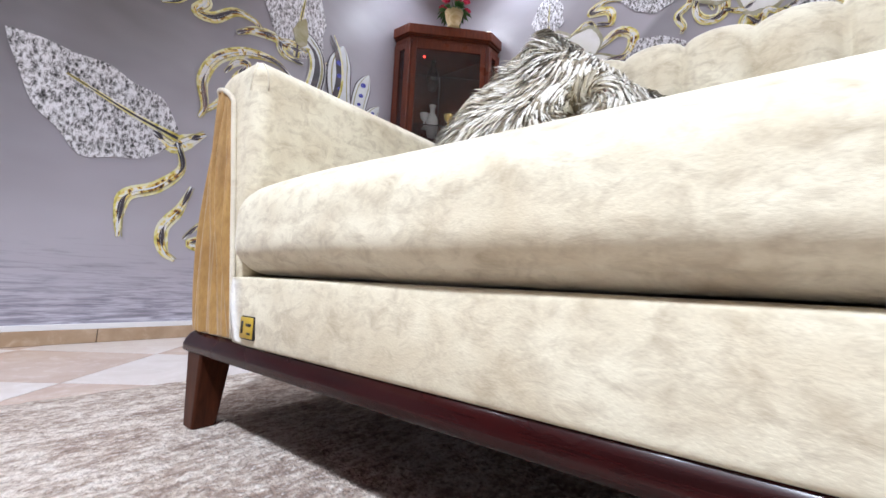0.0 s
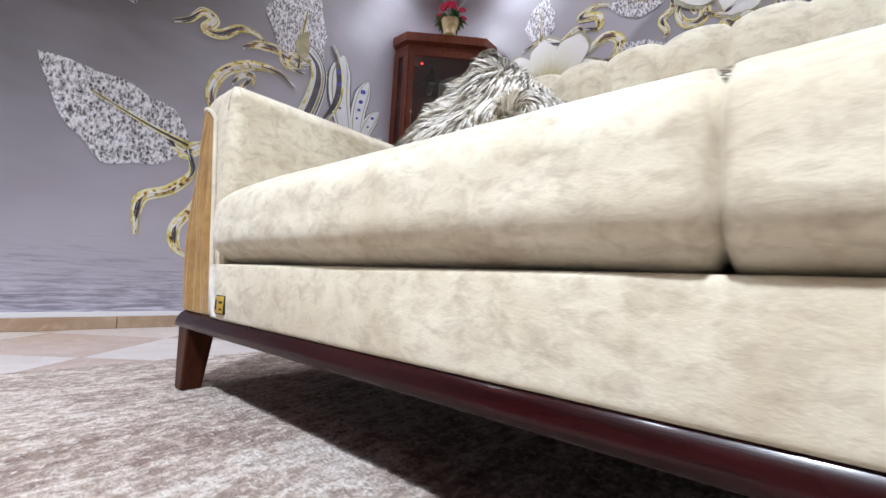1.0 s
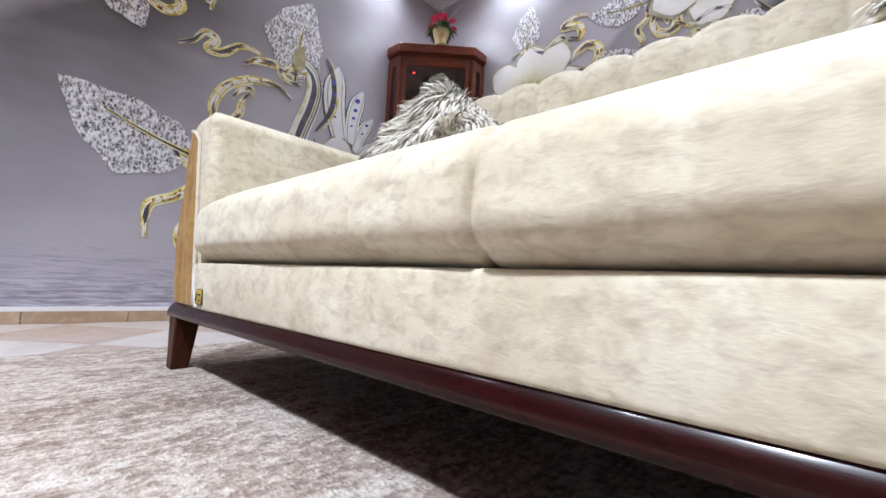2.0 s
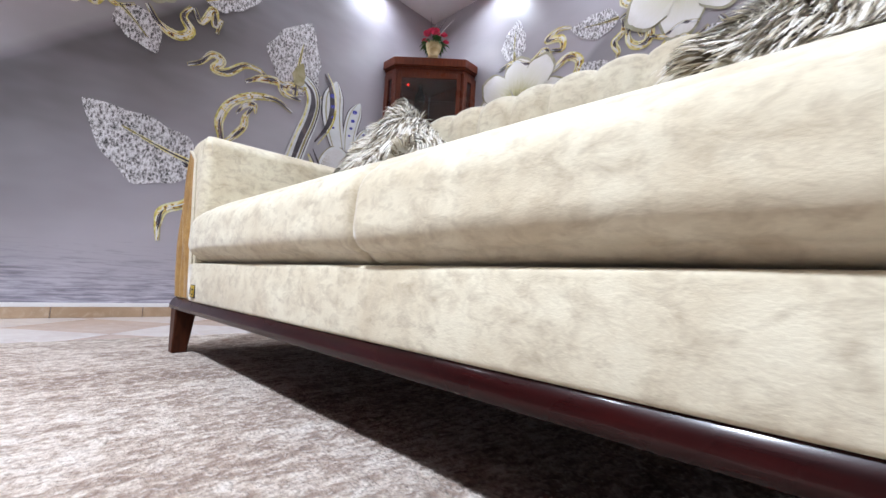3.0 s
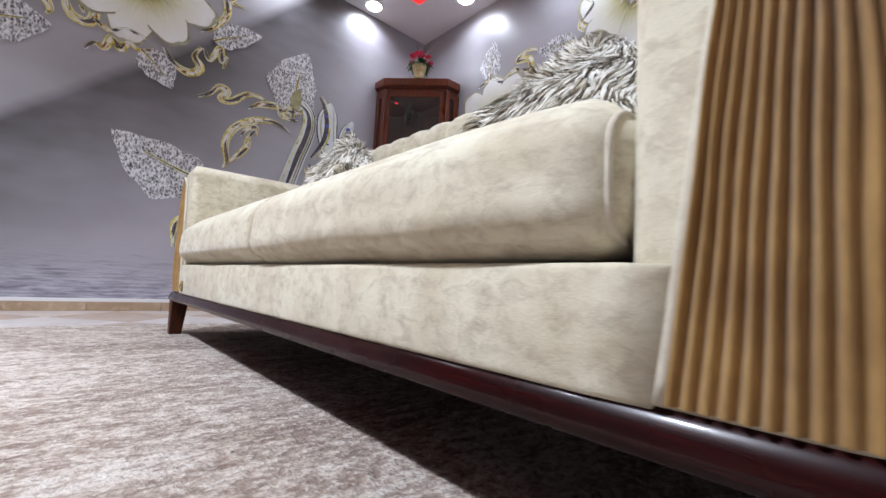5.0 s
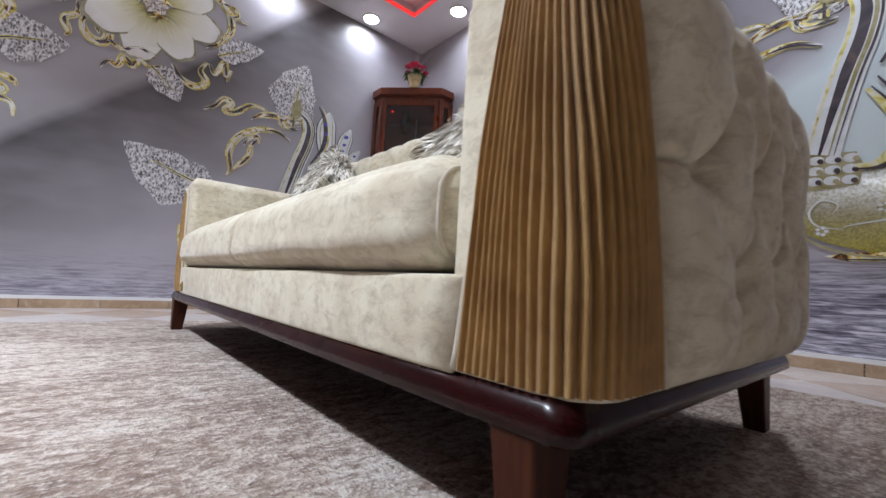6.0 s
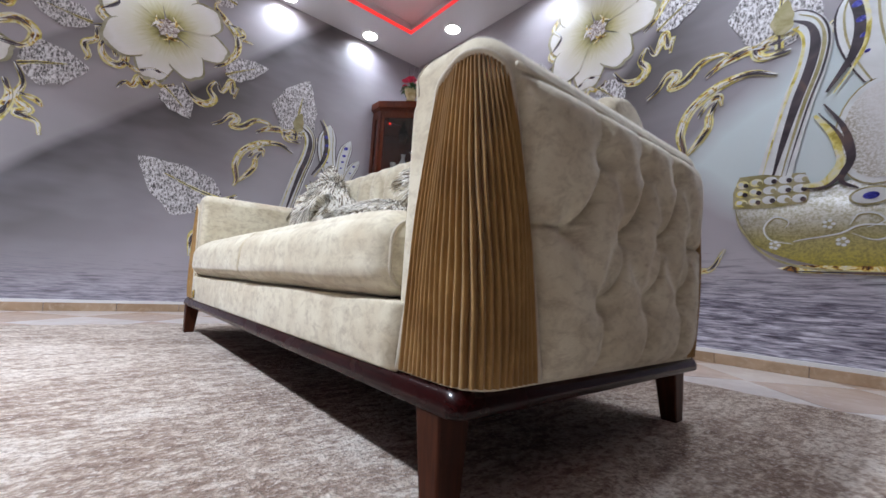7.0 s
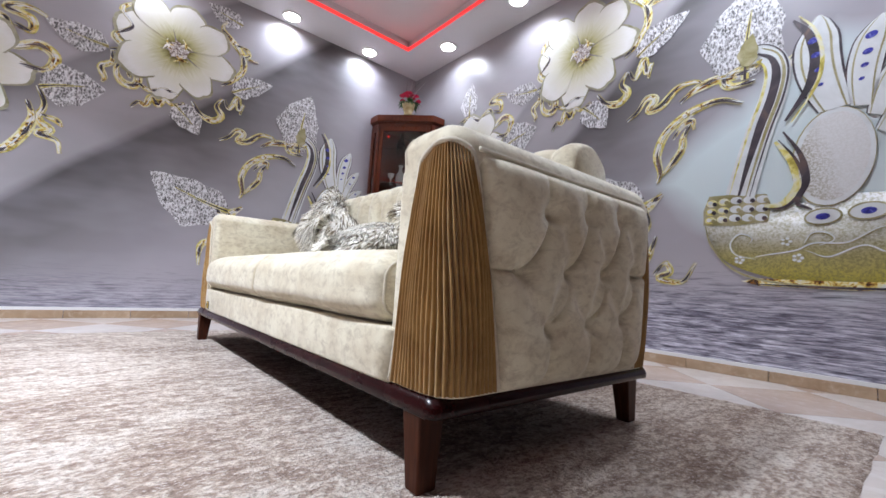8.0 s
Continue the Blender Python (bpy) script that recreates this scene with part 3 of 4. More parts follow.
def swan(mural):
    """A glass swan with a frosted gold body, banded collar, striped neck and jewelled wing."""
    body = [(1.17, 0.745)]
    body += [(1.80 - 0.63 * math.cos(a), 0.745 - 0.345 * math.sin(a) ** 0.8) for a in [math.pi * i / 30 for i in range(1, 30)]]
    body += [(2.44, 0.75), (2.42, 0.86), (2.1, 0.85), (1.8, 0.87), (1.55, 0.83), (1.3, 0.85)]
    bowl = part("swan_body", flat(body, 0.005), M_BOWL, mural, "frosted gold swan body")
    part("body_outline", ribbon([(1.17, 0.745), (1.20, 0.63), (1.29, 0.50), (1.42, 0.43), (1.60, 0.402), (1.8, 0.398)], 0.012, 0.0072), M_OLIVE, bowl, smooth=False)
    part("plinth", flat([(1.35, 0.415), (1.43, 0.392), (1.8, 0.382), (2.17, 0.392), (2.25, 0.415), (2.17, 0.432), (1.8, 0.424), (1.43, 0.432)], 0.0065), M_GOLD, bowl, smooth=False)
    part("plinth_line", ribbon([(1.40, 0.400), (1.8, 0.392), (2.2, 0.402)], 0.012, 0.008), M_DARKLINE, bowl, smooth=False)
    for pts in ([(1.40, 0.575), (1.425, 0.584), (1.57, 0.61), (1.647, 0.647), (1.77, 0.647), (1.90, 0.72), (2.05, 0.70)],
                [(1.61, 0.61), (1.70, 0.575), (1.825, 0.63), (1.92, 0.593), (2.10, 0.63)],
                [(1.40, 0.575), (1.31, 0.60), (1.285, 0.66), (1.325, 0.71), (1.375, 0.69), (1.36, 0.655)],
                [(1.61, 0.65), (1.64, 0.70), (1.69, 0.70), (1.715, 0.67), (1.66, 0.645)]):
        pts = [(u + 0.02, v - 0.03) for u, v in pts]
        sc = part("engraved_scroll", ribbon(pts, 0.009, 0.0068), M_OLIVE, bowl, smooth=False)
        part("scroll_gleam", ribbon(pts, 0.008, 0.0078, side=0.75), M_PEARL, sc, smooth=False)
    for cu, cv in ((1.343, 0.536), (1.553, 0.635), (1.60, 0.545)):
        fl = part("engraved_flower", disc((cu, cv), 0.026, 0.024, 0.0068, 0.2, 10), M_OLIVE, bowl, smooth=False)
        for k in range(5):
            part("flower_petal", disc((cu + 0.017 * math.cos(k * 1.257), cv + 0.017 * math.sin(k * 1.257)), 0.009, 0.008, 0.0080, 0, 8), M_PEARL, fl, smooth=False)
    collar = part("collar", flat([(1.160, 0.75), (1.160, 0.84), (1.19, 0.928), (1.33, 0.925), (1.47, 0.908), (1.492, 0.84), (1.475, 0.752), (1.32, 0.738)], 0.0068), M_OLIVE, mural, smooth=False)
    for j in range(3):
        for k in range(5):
            u0 = 1.197 + k * 0.062 + 0.004 * j
            v0 = 0.784 + j * 0.052 - 0.003 * abs(k - 2)
            part("collar_bead", disc((u0, v0), 0.030, 0.0225, 0.0078, -0.05, 12), M_YELLOW if k < 2 else M_PEARL, collar, smooth=False)
            part("bead_shade", disc((u0 + 0.015, v0 - 0.006), 0.012, 0.013, 0.0090, 0.3, 10), M_DARKLINE if (j + k) % 3 else M_OLIVE, collar, smooth=False)
            part("bead_gleam", disc((u0 - 0.008, v0 + 0.004), 0.014, 0.012, 0.0090, 0.1, 10), M_PEARL, collar, smooth=False)
    neck = [(1.345, 0.915), (1.385, 1.08), (1.445, 1.30), (1.497, 1.46), (1.522, 1.60), (1.50, 1.70), (1.435, 1.755), (1.385, 1.70)]
    fat = lambda s: 1.12 - 0.35 * s if s < 0.9 else 0.80 - 6 * (s - 0.9)
    n0 = part("neck", ribbon(neck, 0.130, 0.008, shape=fat), M_PEARL, mural, smooth=False)
    part("neck_stripe", ribbon(neck[:-1], 0.042, 0.0095, side=0.1), M_DARKLINE, n0, smooth=False)
    part("neck_shade", ribbon(neck[:-1], 0.016, 0.0096, side=-1.9), M_OLIVE, n0, smooth=False)
    part("neck_edge", ribbon(neck, 0.010, 0.0095, side=-4.9), M_DARKLINE, n0, smooth=False)
    part("neck_edge", ribbon(neck, 0.014, 0.0095, side=3.6), M_YELLOW, n0, smooth=False)
    part("crest", flat(leaf_outline((1.385, 1.69), (1.41, 1.89), 0.10, 0.0), 0.0100), M_OLIVE, n0, smooth=False)
    wing = part("wing", disc((1.738, 1.072), 0.160, 0.262, 0.0075, -0.12), M_OLIVE, mural, smooth=False)
    part("wing_rim", disc((1.740, 1.072), 0.155, 0.256, 0.0088, -0.12), M_PEARL, wing, smooth=False)
    part("wing_face", disc((1.742, 1.074), 0.134, 0.232, 0.010, -0.12), M_WING, wing, "frosted wing face", smooth=False)
    mats = {"pearl": M_PEARL, "olive": M_OLIVE}
    for base, tip, w, gems in (((1.755, 1.325), (1.700, 1.86), 0.20, (0.28, 0.44, 0.60, 0.76)), ((1.855, 1.31), (1.935, 1.76), 0.14, (0.3, 0.45, 0.6, 0.78)),
                               ((1.90, 1.25), (2.05, 1.57), 0.11, (0.5, 0.75)), ((1.92, 1.16), (2.10, 1.37), 0.10, (0.7,))):
        layers, stones, f = feather(wing, base, tip, w, gems)
        for kind, pts, lift in layers:
            part("feather_" + kind, flat(pts, lift), mats[kind], wing, smooth=False)
        for i, g in enumerate(stones):
            part("gem", disc(g, 0.012 + 0.004 * i, 0.008 + 0.003 * i, 0.011, 0.4, 12), M_BLUE, wing, smooth=False)
    for c in ((1.70, 0.76), (1.865, 0.775), (2.04, 0.80)):
        eye = part("jewel_mount", disc(c, 0.075, 0.045, 0.0085, 0.1), M_OLIVE, mural, smooth=False)
        part("mount_face", disc(c, 0.066, 0.037, 0.010, 0.1), M_PEARL, eye, smooth=False)
        part("gem", disc(c, 0.028, 0.017, 0.0115, 0.1, 14), M_BLUE, eye, smooth=False)
    loop = [(1.51, 1.20), (1.585, 1.07), (1.612, 0.94), (1.55, 0.845), (1.46, 0.84)]
    lp = part("neck_loop", ribbon(loop, 0.055, 0.0092), M_YELLOW, mural, smooth=False)
    part("loop_line", ribbon(loop, 0.018, 0.0105, side=0.9), M_DARKLINE, lp, smooth=False)
    part("wing_sweep", ribbon([(1.545, 1.25), (1.615, 1.11), (1.640, 0.96), (1.60, 0.85), (1.66, 0.80)], 0.028, 0.0108), M_DARKLINE, wing, smooth=False)
    outer = [(1.595, 1.88), (1.655, 1.78), (1.682, 1.63), (1.655, 1.48), (1.555, 1.31)]
    part("wing_line", ribbon(outer, 0.045, 0.0102), M_DARKLINE, wing, smooth=False)
    part("wing_line_edge", ribbon(outer, 0.018, 0.0112, side=1.6), M_YELLOW, wing, smooth=False)


def build_mural(m):
    mural = thing("wall_mural", (0, 0, 0), "printed mural of white flowers, crystal leaves, gold vines and a glass swan", "wall mural", kind="structure")
    # crystal leaves: base, tip, width, skew
    for base, tip, w, sk in (((-0.15, 2.07), (-0.51, 2.13), 0.20, 0.0), ((-0.49, 1.62), (-0.13, 1.72), 0.30, -0.05), ((0.31, 1.76), (0.51, 1.55), 0.22, 0.0),
                             ((0.73, 2.02), (1.07, 2.21), 0.19, 0.0), ((0.76, 2.68), (0.47, 2.76), 0.18, 0.0), ((1.37, 1.62), (1.455, 2.24), 0.41, 0.03),
                             ((0.80, 0.92), (0.205, 1.16), 0.40, 0.10), ((-1.0, 2.05), (-0.98, 2.42), 0.24, 0.0), ((-1.35, 1.35), (-1.0, 1.12), 0.26, 0.0)):
        crystal_leaf(mural, base, tip, w, sk)
    for pts, w in (
            # round the large flower
            ([(-0.13, 2.04), (-0.12, 1.96), (-0.18, 1.90), (-0.15, 1.82), (-0.165, 1.78)], 0.028),
            ([(-0.05, 2.02), (-0.09, 1.92), (-0.05, 1.83), (0.03, 1.82), (0.05, 1.90), (-0.01, 1.92), (0.0, 1.87)], 0.036),
            ([(0.05, 1.85), (0.14, 1.82), (0.23, 1.86), (0.33, 1.84)], 0.03),
            ([(0.03, 1.64), (0.07, 1.70), (0.12, 1.69), (0.15, 1.77), (0.20, 1.72), (0.24, 1.78), (0.30, 1.75), (0.38, 1.79)], 0.03),
            ([(0.43, 1.83), (0.50, 1.74), (0.60, 1.71), (0.665, 1.77), (0.62, 1.85), (0.66, 1.93)], 0.036),
            ([(0.67, 1.93), (0.72, 1.86), (0.78, 1.98), (0.80, 1.88), (0.83, 1.93), (0.81, 1.83)], 0.03),
            ([(0.64, 2.05), (0.72, 2.12), (0.80, 2.26), (0.78, 2.40), (0.68, 2.50), (0.60, 2.58), (0.64, 2.66)], 0.034),
            ([(0.70, 2.46), (0.80, 2.47), (0.84, 2.42), (0.80, 2.38), (0.92, 2.38)], 0.022),
            ([(-0.14, 2.05), (-0.05, 2.10), (-0.12, 2.18), (-0.02, 2.30), (-0.10, 2.42), (0.02, 2.52)], 0.036),
            # by the second flower and its leaf
            ([(-0.60, 1.74), (-0.47, 1.75), (-0.43, 1.86), (-0.52, 1.92), (-0.64, 1.86), (-0.70, 1.90)], 0.042),
            ([(-0.66, 2.02), (-0.57, 2.00), (-0.58, 2.09), (-0.70, 2.12), (-0.60, 2.17), (-0.50, 2.14)], 0.036),
            ([(-0.50, 1.62), (-0.45, 1.50), (-0.47, 1.38), (-0.40, 1.32), (-0.46, 1.28), (-0.36, 1.25), (-0.34, 1.16)], 0.034),
            ([(-0.54, 1.50), (-0.50, 1.38), (-0.54, 1.24), (-0.62, 1.12), (-0.72, 1.10)], 0.04),
            ([(-0.46, 1.42), (-0.38, 1.40), (-0.34, 1.36)], 0.026),
            ([(-1.15, 2.02), (-1.0, 2.05), (-0.85, 1.98), (-0.72, 2.05), (-0.66, 1.98)], 0.036),
            # vines of the swan
            ([(0.67, 1.55), (0.74, 1.60), (0.80, 1.68), (0.86, 1.66), (0.82, 1.59), (0.90, 1.60), (1.00, 1.69), (1.10, 1.70), (1.16, 1.66)], 0.034),
            ([(1.02, 1.58), (1.10, 1.64), (1.22, 1.67), (1.34, 1.66), (1.44, 1.68)], 0.036),
            ([(1.42, 1.60), (1.30, 1.60), (1.27, 1.66), (1.36, 1.70), (1.46, 1.70)], 0.036),
            ([(1.36, 1.48), (1.24, 1.53), (1.08, 1.50), (0.94, 1.40), (0.88, 1.26), (0.90, 1.13), (0.88, 1.06)], 0.036),
            ([(1.08, 1.42), (1.04, 1.34), (1.03, 1.26), (0.96, 1.16), (0.90, 1.10)], 0.030),
            ([(0.98, 1.34), (1.03, 1.42), (1.09, 1.44), (1.10, 1.38)], 0.026),
            # stems under the long leaf
            ([(0.70, 0.92), (0.78, 0.88), (0.84, 0.92), (0.92, 0.98)], 0.045),
            ([(0.80, 0.90), (0.83, 0.78), (0.74, 0.67), (0.63, 0.61), (0.61, 0.52), (0.615, 0.42)], 0.034),
            ([(0.88, 0.70), (0.84, 0.58), (0.78, 0.48), (0.79, 0.38), (0.84, 0.33)], 0.034),
            ([(0.87, 0.44), (0.94, 0.52), (0.97, 0.46), (0.90, 0.42), (1.04, 0.40), (1.12, 0.52)], 0.026),
            ([(1.63, 1.70), (1.58, 1.66), (1.66, 1.60), (1.70, 1.66), (1.64, 1.72)], 0.026)):
        vine(mural, pts, w)
    blossom(mural, (0.29, 2.23), 0.44, 0.2)
    blossom(mural, (-0.95, 1.66), 0.43, 0.0)
    swan(mural)
    mural.matrix_world = m
    return mural


SHRINK = Matrix.Diagonal((0.98, 1, 0.965, 1))
mural_west = build_mural(POSE_W @ pose(0.047, -0.0005, 0.028) @ SHRINK)
copy_thing(mural_west, POSE_N @ pose(-0.015, -0.0005, 0.118))


# ---------------------------------------------------------------- sofa
def rounded_plan(x0, x1, y0, y1, radii, n=8):
    """Outline of a rectangle with its own radius at each corner: front-left, front-right, back-right, back-left."""
    out = []
    for (cx, cy, sx, sy, a0), r in zip(((x0, y0, 1, 1, 180), (x1, y0, -1, 1, 270), (x1, y1, -1, -1, 0), (x0, y1, 1, -1, 90)), radii):
        for i in range(n + 1):
            a = radians(a0 + 90 * i / n)
            out.append((cx + sx * r + r * math.cos(a), cy + sy * r + r * math.sin(a)))
    return out


def loft(levels):
    """levels: outlines of equally many (x, y, z) points."""
    bm = bmesh.new()
    rows = [[bm.verts.new(p) for p in lv] for lv in levels]
    n = len(rows[0])
    for a, b in zip(rows, rows[1:]):
        for i in range(n):
            bm.faces.new((a[i], a[(i + 1) % n], b[(i + 1) % n], b[i]))
    cap(bm, rows[0]), cap(bm, rows[-1])
    return bm


SX, SY = 0.333, 0.90                                   # middle of the sofa
sofa = thing("sofa", (SX, SY, 0), "cream velvet sofa with gold pleated corners and dark wooden rail", "sofa")
RX0, RX1, RY0, RY1 = -0.757, 1.412, 0.464, 1.345

levels = []
for inset, z in ((0.030, 0.142), (0.004, 0.142), (0.0, 0.145), (0.0, 0.156), (0.003, 0.166), (0.008, 0.175), (0.014, 0.181), (0.022, 0.184), (0.05, 0.184)):
    levels.append([(x, y, z) for x, y in rounded_plan(RX0 + inset, RX1 - inset, RY0 + inset, RY1 - inset, [0.028] * 4)])
part("plinth_rail", loft(levels), M_RAIL, sofa, "dark lacquered mahogany rail")

for lx, ly in ((RX0 + 0.068, RY0 + 0.034), (RX1 - 0.066, RY0 + 0.034), (RX0 + 0.068, RY1 - 0.034), (RX1 - 0.066, RY1 - 0.034)):
    ox, oy = math.copysign(0.008, lx - SX), math.copysign(0.004, ly - SY)
    lv = []
    for s in (0, 0.02, 0.5, 1.0):
        w = 0.0205 + 0.0085 * s - (0.003 if s == 0 else 0)
        d = 0.0225 + 0.0085 * s - (0.003 if s == 0 else 0)
        cx, cy = lx + ox * (1 - s), ly + oy * (1 - s)
        lv.append([(x, y, 0.1425 * s) for x, y in rounded_plan(cx - w, cx + w, cy - d, cy + d, [0.005] * 4, 3)])
    part("leg", loft(lv), M_LEG, sofa, "tapered brown wooden leg", smooth=False)
for lx in (0.10, 0.60):
    part("support_leg", lathe((lx, 1.02, 0), [(0.024, 0.0), (0.026, 0.01), (0.024, 0.13), (0.03, 0.1425)], 14), M_BLACK, sofa, "black round support leg")

AX0, AX1, AY0, AY1 = 1.224, 1.421, 0.478, 1.305          # the arm on the high-x side; the other is its mirror image


def mirror(flag, p):
    return Vector((p[0] if flag else 2 * SX - p[0], p[1], p[2]))


def arm_edge(s):
    """Walks round the outer front corner of an arm: along the front, round the corner, along the side."""
    r = 0.060
    a = AX1 - r - 1.262
    q = 0.5 * math.pi * r
    if s < a:
        return Vector((1.262 + s, AY0, 0)), Vector((0, -1, 0))
    if s < a + q:
        t = (s - a) / r
        return Vector((AX1 - r + r * math.sin(t), AY0 + r - r * math.cos(t), 0)), Vector((math.sin(t), -math.cos(t), 0))
    return Vector((AX1, AY0 + r + s - a - q, 0)), Vector((1, 0, 0))


def pleat_start(v, flag):
    """Where the pleated panel starts on the front of an arm, at height share v; the two arms differ a little."""
    return -0.006 + 0.058 * v if flag else -0.036 + 0.084 * v


def pleat_span(v, rear, flag):
    """Where the pleated panel starts and ends round the corner, at height share v."""
    k = v ** 1.15
    return 0.020 + 0.072 * k if rear else pleat_start(v, flag), (0.240 if rear else 0.276) - (0.060 if rear else 0.096) * k


def arm(flag):
    lv = []
    top, r = 0.718, 0.082
    prof = [(0.0, 0.180), (0.0, 0.30), (0.0, 0.45), (0.0, 0.60), (0.0, top - r - 0.012)]
    prof += [(-0.014 + (r + 0.014) * (1 - math.cos(a)), top - r + r * math.sin(a)) for a in [math.pi / 2 * i / 14 for i in range(15)]]
    for inset, z in prof:
        rr = [max(0.012, q - inset * 0.6) for q in (0.030, 0.060, 0.060, 0.03)]
        pts = rounded_plan(AX0 + max(inset, 0) * 0.85, AX1 - inset * 0.7, AY0 + max(inset, 0) * 0.36, AY1 - inset * 0.5, rr, 10)
        lv.append([mirror(flag, (x, y, z + (0.012 * max(0, (y - AY0) / 0.86) ** 1.5 if z > 0.6 else 0))) for x, y in pts])
    a = part("arm", loft(lv), M_CREAM, sofa)
    for rear in (False, True):
        fy = (lambda y: AY0 + AY1 - y) if rear else (lambda y: y)
        rise, tall = (0.010, 0.440) if rear else (0.0, 0.452)
        count = 17 if rear else 23 if flag else 14
        sway = 1.0 if flag else 3.2

        def pleats(u, v):
            s0, s1 = pleat_span(v, rear, flag)
            wob = sway * (0.005 * math.sin(7 * v + 11 * u) + 0.002 * math.sin(19 * v + 31 * u)) * math.sin(math.pi * v)
            uu = min(1, max(0, u + wob))
            p, n = arm_edge(s0 + (s1 - s0) * uu)
            f, k = (count * u) % 1.0, math.floor(count * u)
            if flag:
                h = 0.0150 * (0.86 + 0.14 * math.sin(5.3 * k + 2.5 * v)) * abs(math.sin(math.pi * f)) ** 0.95
            else:
                h = 0.0190 * (0.58 + 0.42 * math.sin(2.7 * k + 4.0 * v + 1.3 * math.sin(3 * k))) * abs(math.sin(math.pi * f)) ** 0.8
            h *= 0.45 + 0.55 * math.sin(math.pi * (0.08 + 0.84 * v))
            puff = 0.007 * math.sin(math.pi * v) * math.sin(math.pi * u) ** 0.5
            z = 0.184 + v * (tall + rise + 0.036 * math.sin(math.pi * u ** 1.25) ** 0.6)
            q = p + n * (h + puff)
            return mirror(flag, (q.x, fy(q.y), z))

        bm, _ = sheet(count * 11, 26, pleats)
        part("pleated_corner", bm, M_PLEAT, a, "gold-brown pleated cloth")
        edge = []
        for i in range(25):
            s, n = arm_edge(pleat_span(i / 24, rear, flag)[0])
            edge.append(s + n * 0.004 + Vector((0, 0, 0.184 + i / 24 * (tall + rise))))
        for i in range(1, 16):
            s0, s1 = pleat_span(1.0, rear, flag)
            s, n = arm_edge(s0 + (s1 - s0) * i / 16)
            edge.append(s + n * 0.006 + Vector((0, 0, 0.184 + tall + rise + 0.038 * math.sin(math.pi * (i / 16) ** 1.25) ** 0.6)))
        for i in range(24, -1, -1):
            s, n = arm_edge(pleat_span(i / 24, rear, flag)[1])
            edge.append(s + n * 0.004 + Vector((0, 0, 0.184 + i / 24 * (tall + rise))))
        part("piping", tube([mirror(flag, (p.x, fy(p.y), p.z)) for p in edge], 0.0055, 8), M_PIPE, a, "pale cream piping")

    # tufted outer panel
    knobs = [(0.650 + 0.156 * i, 0.427 + 0.007 * i) for i in range(4)]
    upper = [(0.730 + 0.156 * i, 0.560 + 0.016 * i) for i in range(3)]
    lower = [(0.744 + 0.158 * i, 0.311 + 0.008 * i) for i in range(3)]
    soft, crease = [], []
    for i in range(3):
        soft += [(knobs[i], upper[i], 1.0), (knobs[i + 1], upper[i], 0.7), (knobs[i], lower[i], 0.7), (knobs[i + 1], lower[i], 1.0)]
        soft += [(upper[i], (upper[i][0], 0.74), 0.9), (lower[i], (lower[i][0] + 0.004, 0.15), 0.7)]
        crease += [(knobs[i], upper[i], 1.0), (lower[i], knobs[i + 1], 1.0), (upper[i], (upper[i][0] - 0.002, 0.74), 0.8), (lower[i], (lower[i][0] + 0.006, 0.14), 0.5)]
    crease += [(knobs[0], (0.50, 0.430), 1.3), (knobs[3], (1.29, 0.448), 1.3)]

    def away(y, z, a, b):
        """Distance from a fold that bows a little, and the share of the way along it."""
        by, bz, py, pz = b[0] - a[0], b[1] - a[1], y - a[0], z - a[1]
        t = max(0.0, min(1.0, (py * by + pz * bz) / (by * by + bz * bz)))
        k = -0.12 * math.sin(math.pi * t) if abs(by) > 0.02 and abs(bz) > 0.04 else 0.0
        return math.hypot(py - by * t + bz * k, pz - bz * t - by * k), t

    def panel(u, v):
        p1, _ = arm_edge(pleat_span(v, False, flag)[1])
        p2, _ = arm_edge(pleat_span(v, True, flag)[1])
        y0, y1 = p1.y + 0.006, AY0 + AY1 - p2.y - 0.006
        y = y0 + (y1 - y0) * u
        z = 0.186 + v * (0.466 + 0.012 * max(0, (y - AY0) / 0.86) ** 1.5)
        puff = (1 - abs(2 * u - 1) ** 6) * (1 - abs(2 * v - 1) ** 8)
        h = 0.002 + 0.058 * max(0, puff) ** 0.55
        low = max(k * 0.017 * math.exp(-(away(y, z, a0, b0)[0] / 0.026) ** 2) for a0, b0, k in soft)
        cut = 0.0
        for a0, b0, k in crease:
            d, t = away(y, z, a0, b0)
            cut = max(cut, k * 0.028 * (1 - 0.65 * t) * math.exp(-d / 0.0065))
        dip = low + cut
        for ky, kz in knobs + upper + lower:
            dip = max(dip, 0.054 * math.exp(-(math.hypot(y - ky, z - kz) / 0.026) ** 1.1))
        dip += 0.0016 * noise.noise(Vector((3, y * 26, z * 26))) * puff
        dip *= min(1.0, (1 - u) * 12, (1 - v) * 11)
        corner = AX1 if y > AY0 + 0.085 else p1.x
        return mirror(flag, (corner + h - min(dip, h), y, z))

    bm, _ = sheet(*((190, 128) if flag else (60, 40)), panel)
    pn = part("tufted_panel", bm, M_CREAM, a)
    for ky, kz in knobs + upper + lower:
        bb = bmesh.new()
        bmesh.ops.create_uvsphere(bb, u_segments=10, v_segments=6, radius=0.008)
        for w in bb.verts:
            w.co = mirror(flag, (AX1 + 0.004 + w.co.x * 0.5, ky + w.co.y, kz + w.co.z))
        part("button", bb, M_CREAM, pn)
    edge = [mirror(flag, (AX1 + 0.008, y, 0.660 + 0.012 * max(0, (y - AY0) / 0.86) ** 1.5)) for y in [0.53 + 0.03 * i for i in range(24)]]
    part("top_piping", tube(edge, 0.005, 8), M_PIPE, a, "cream piping under the arm roll")
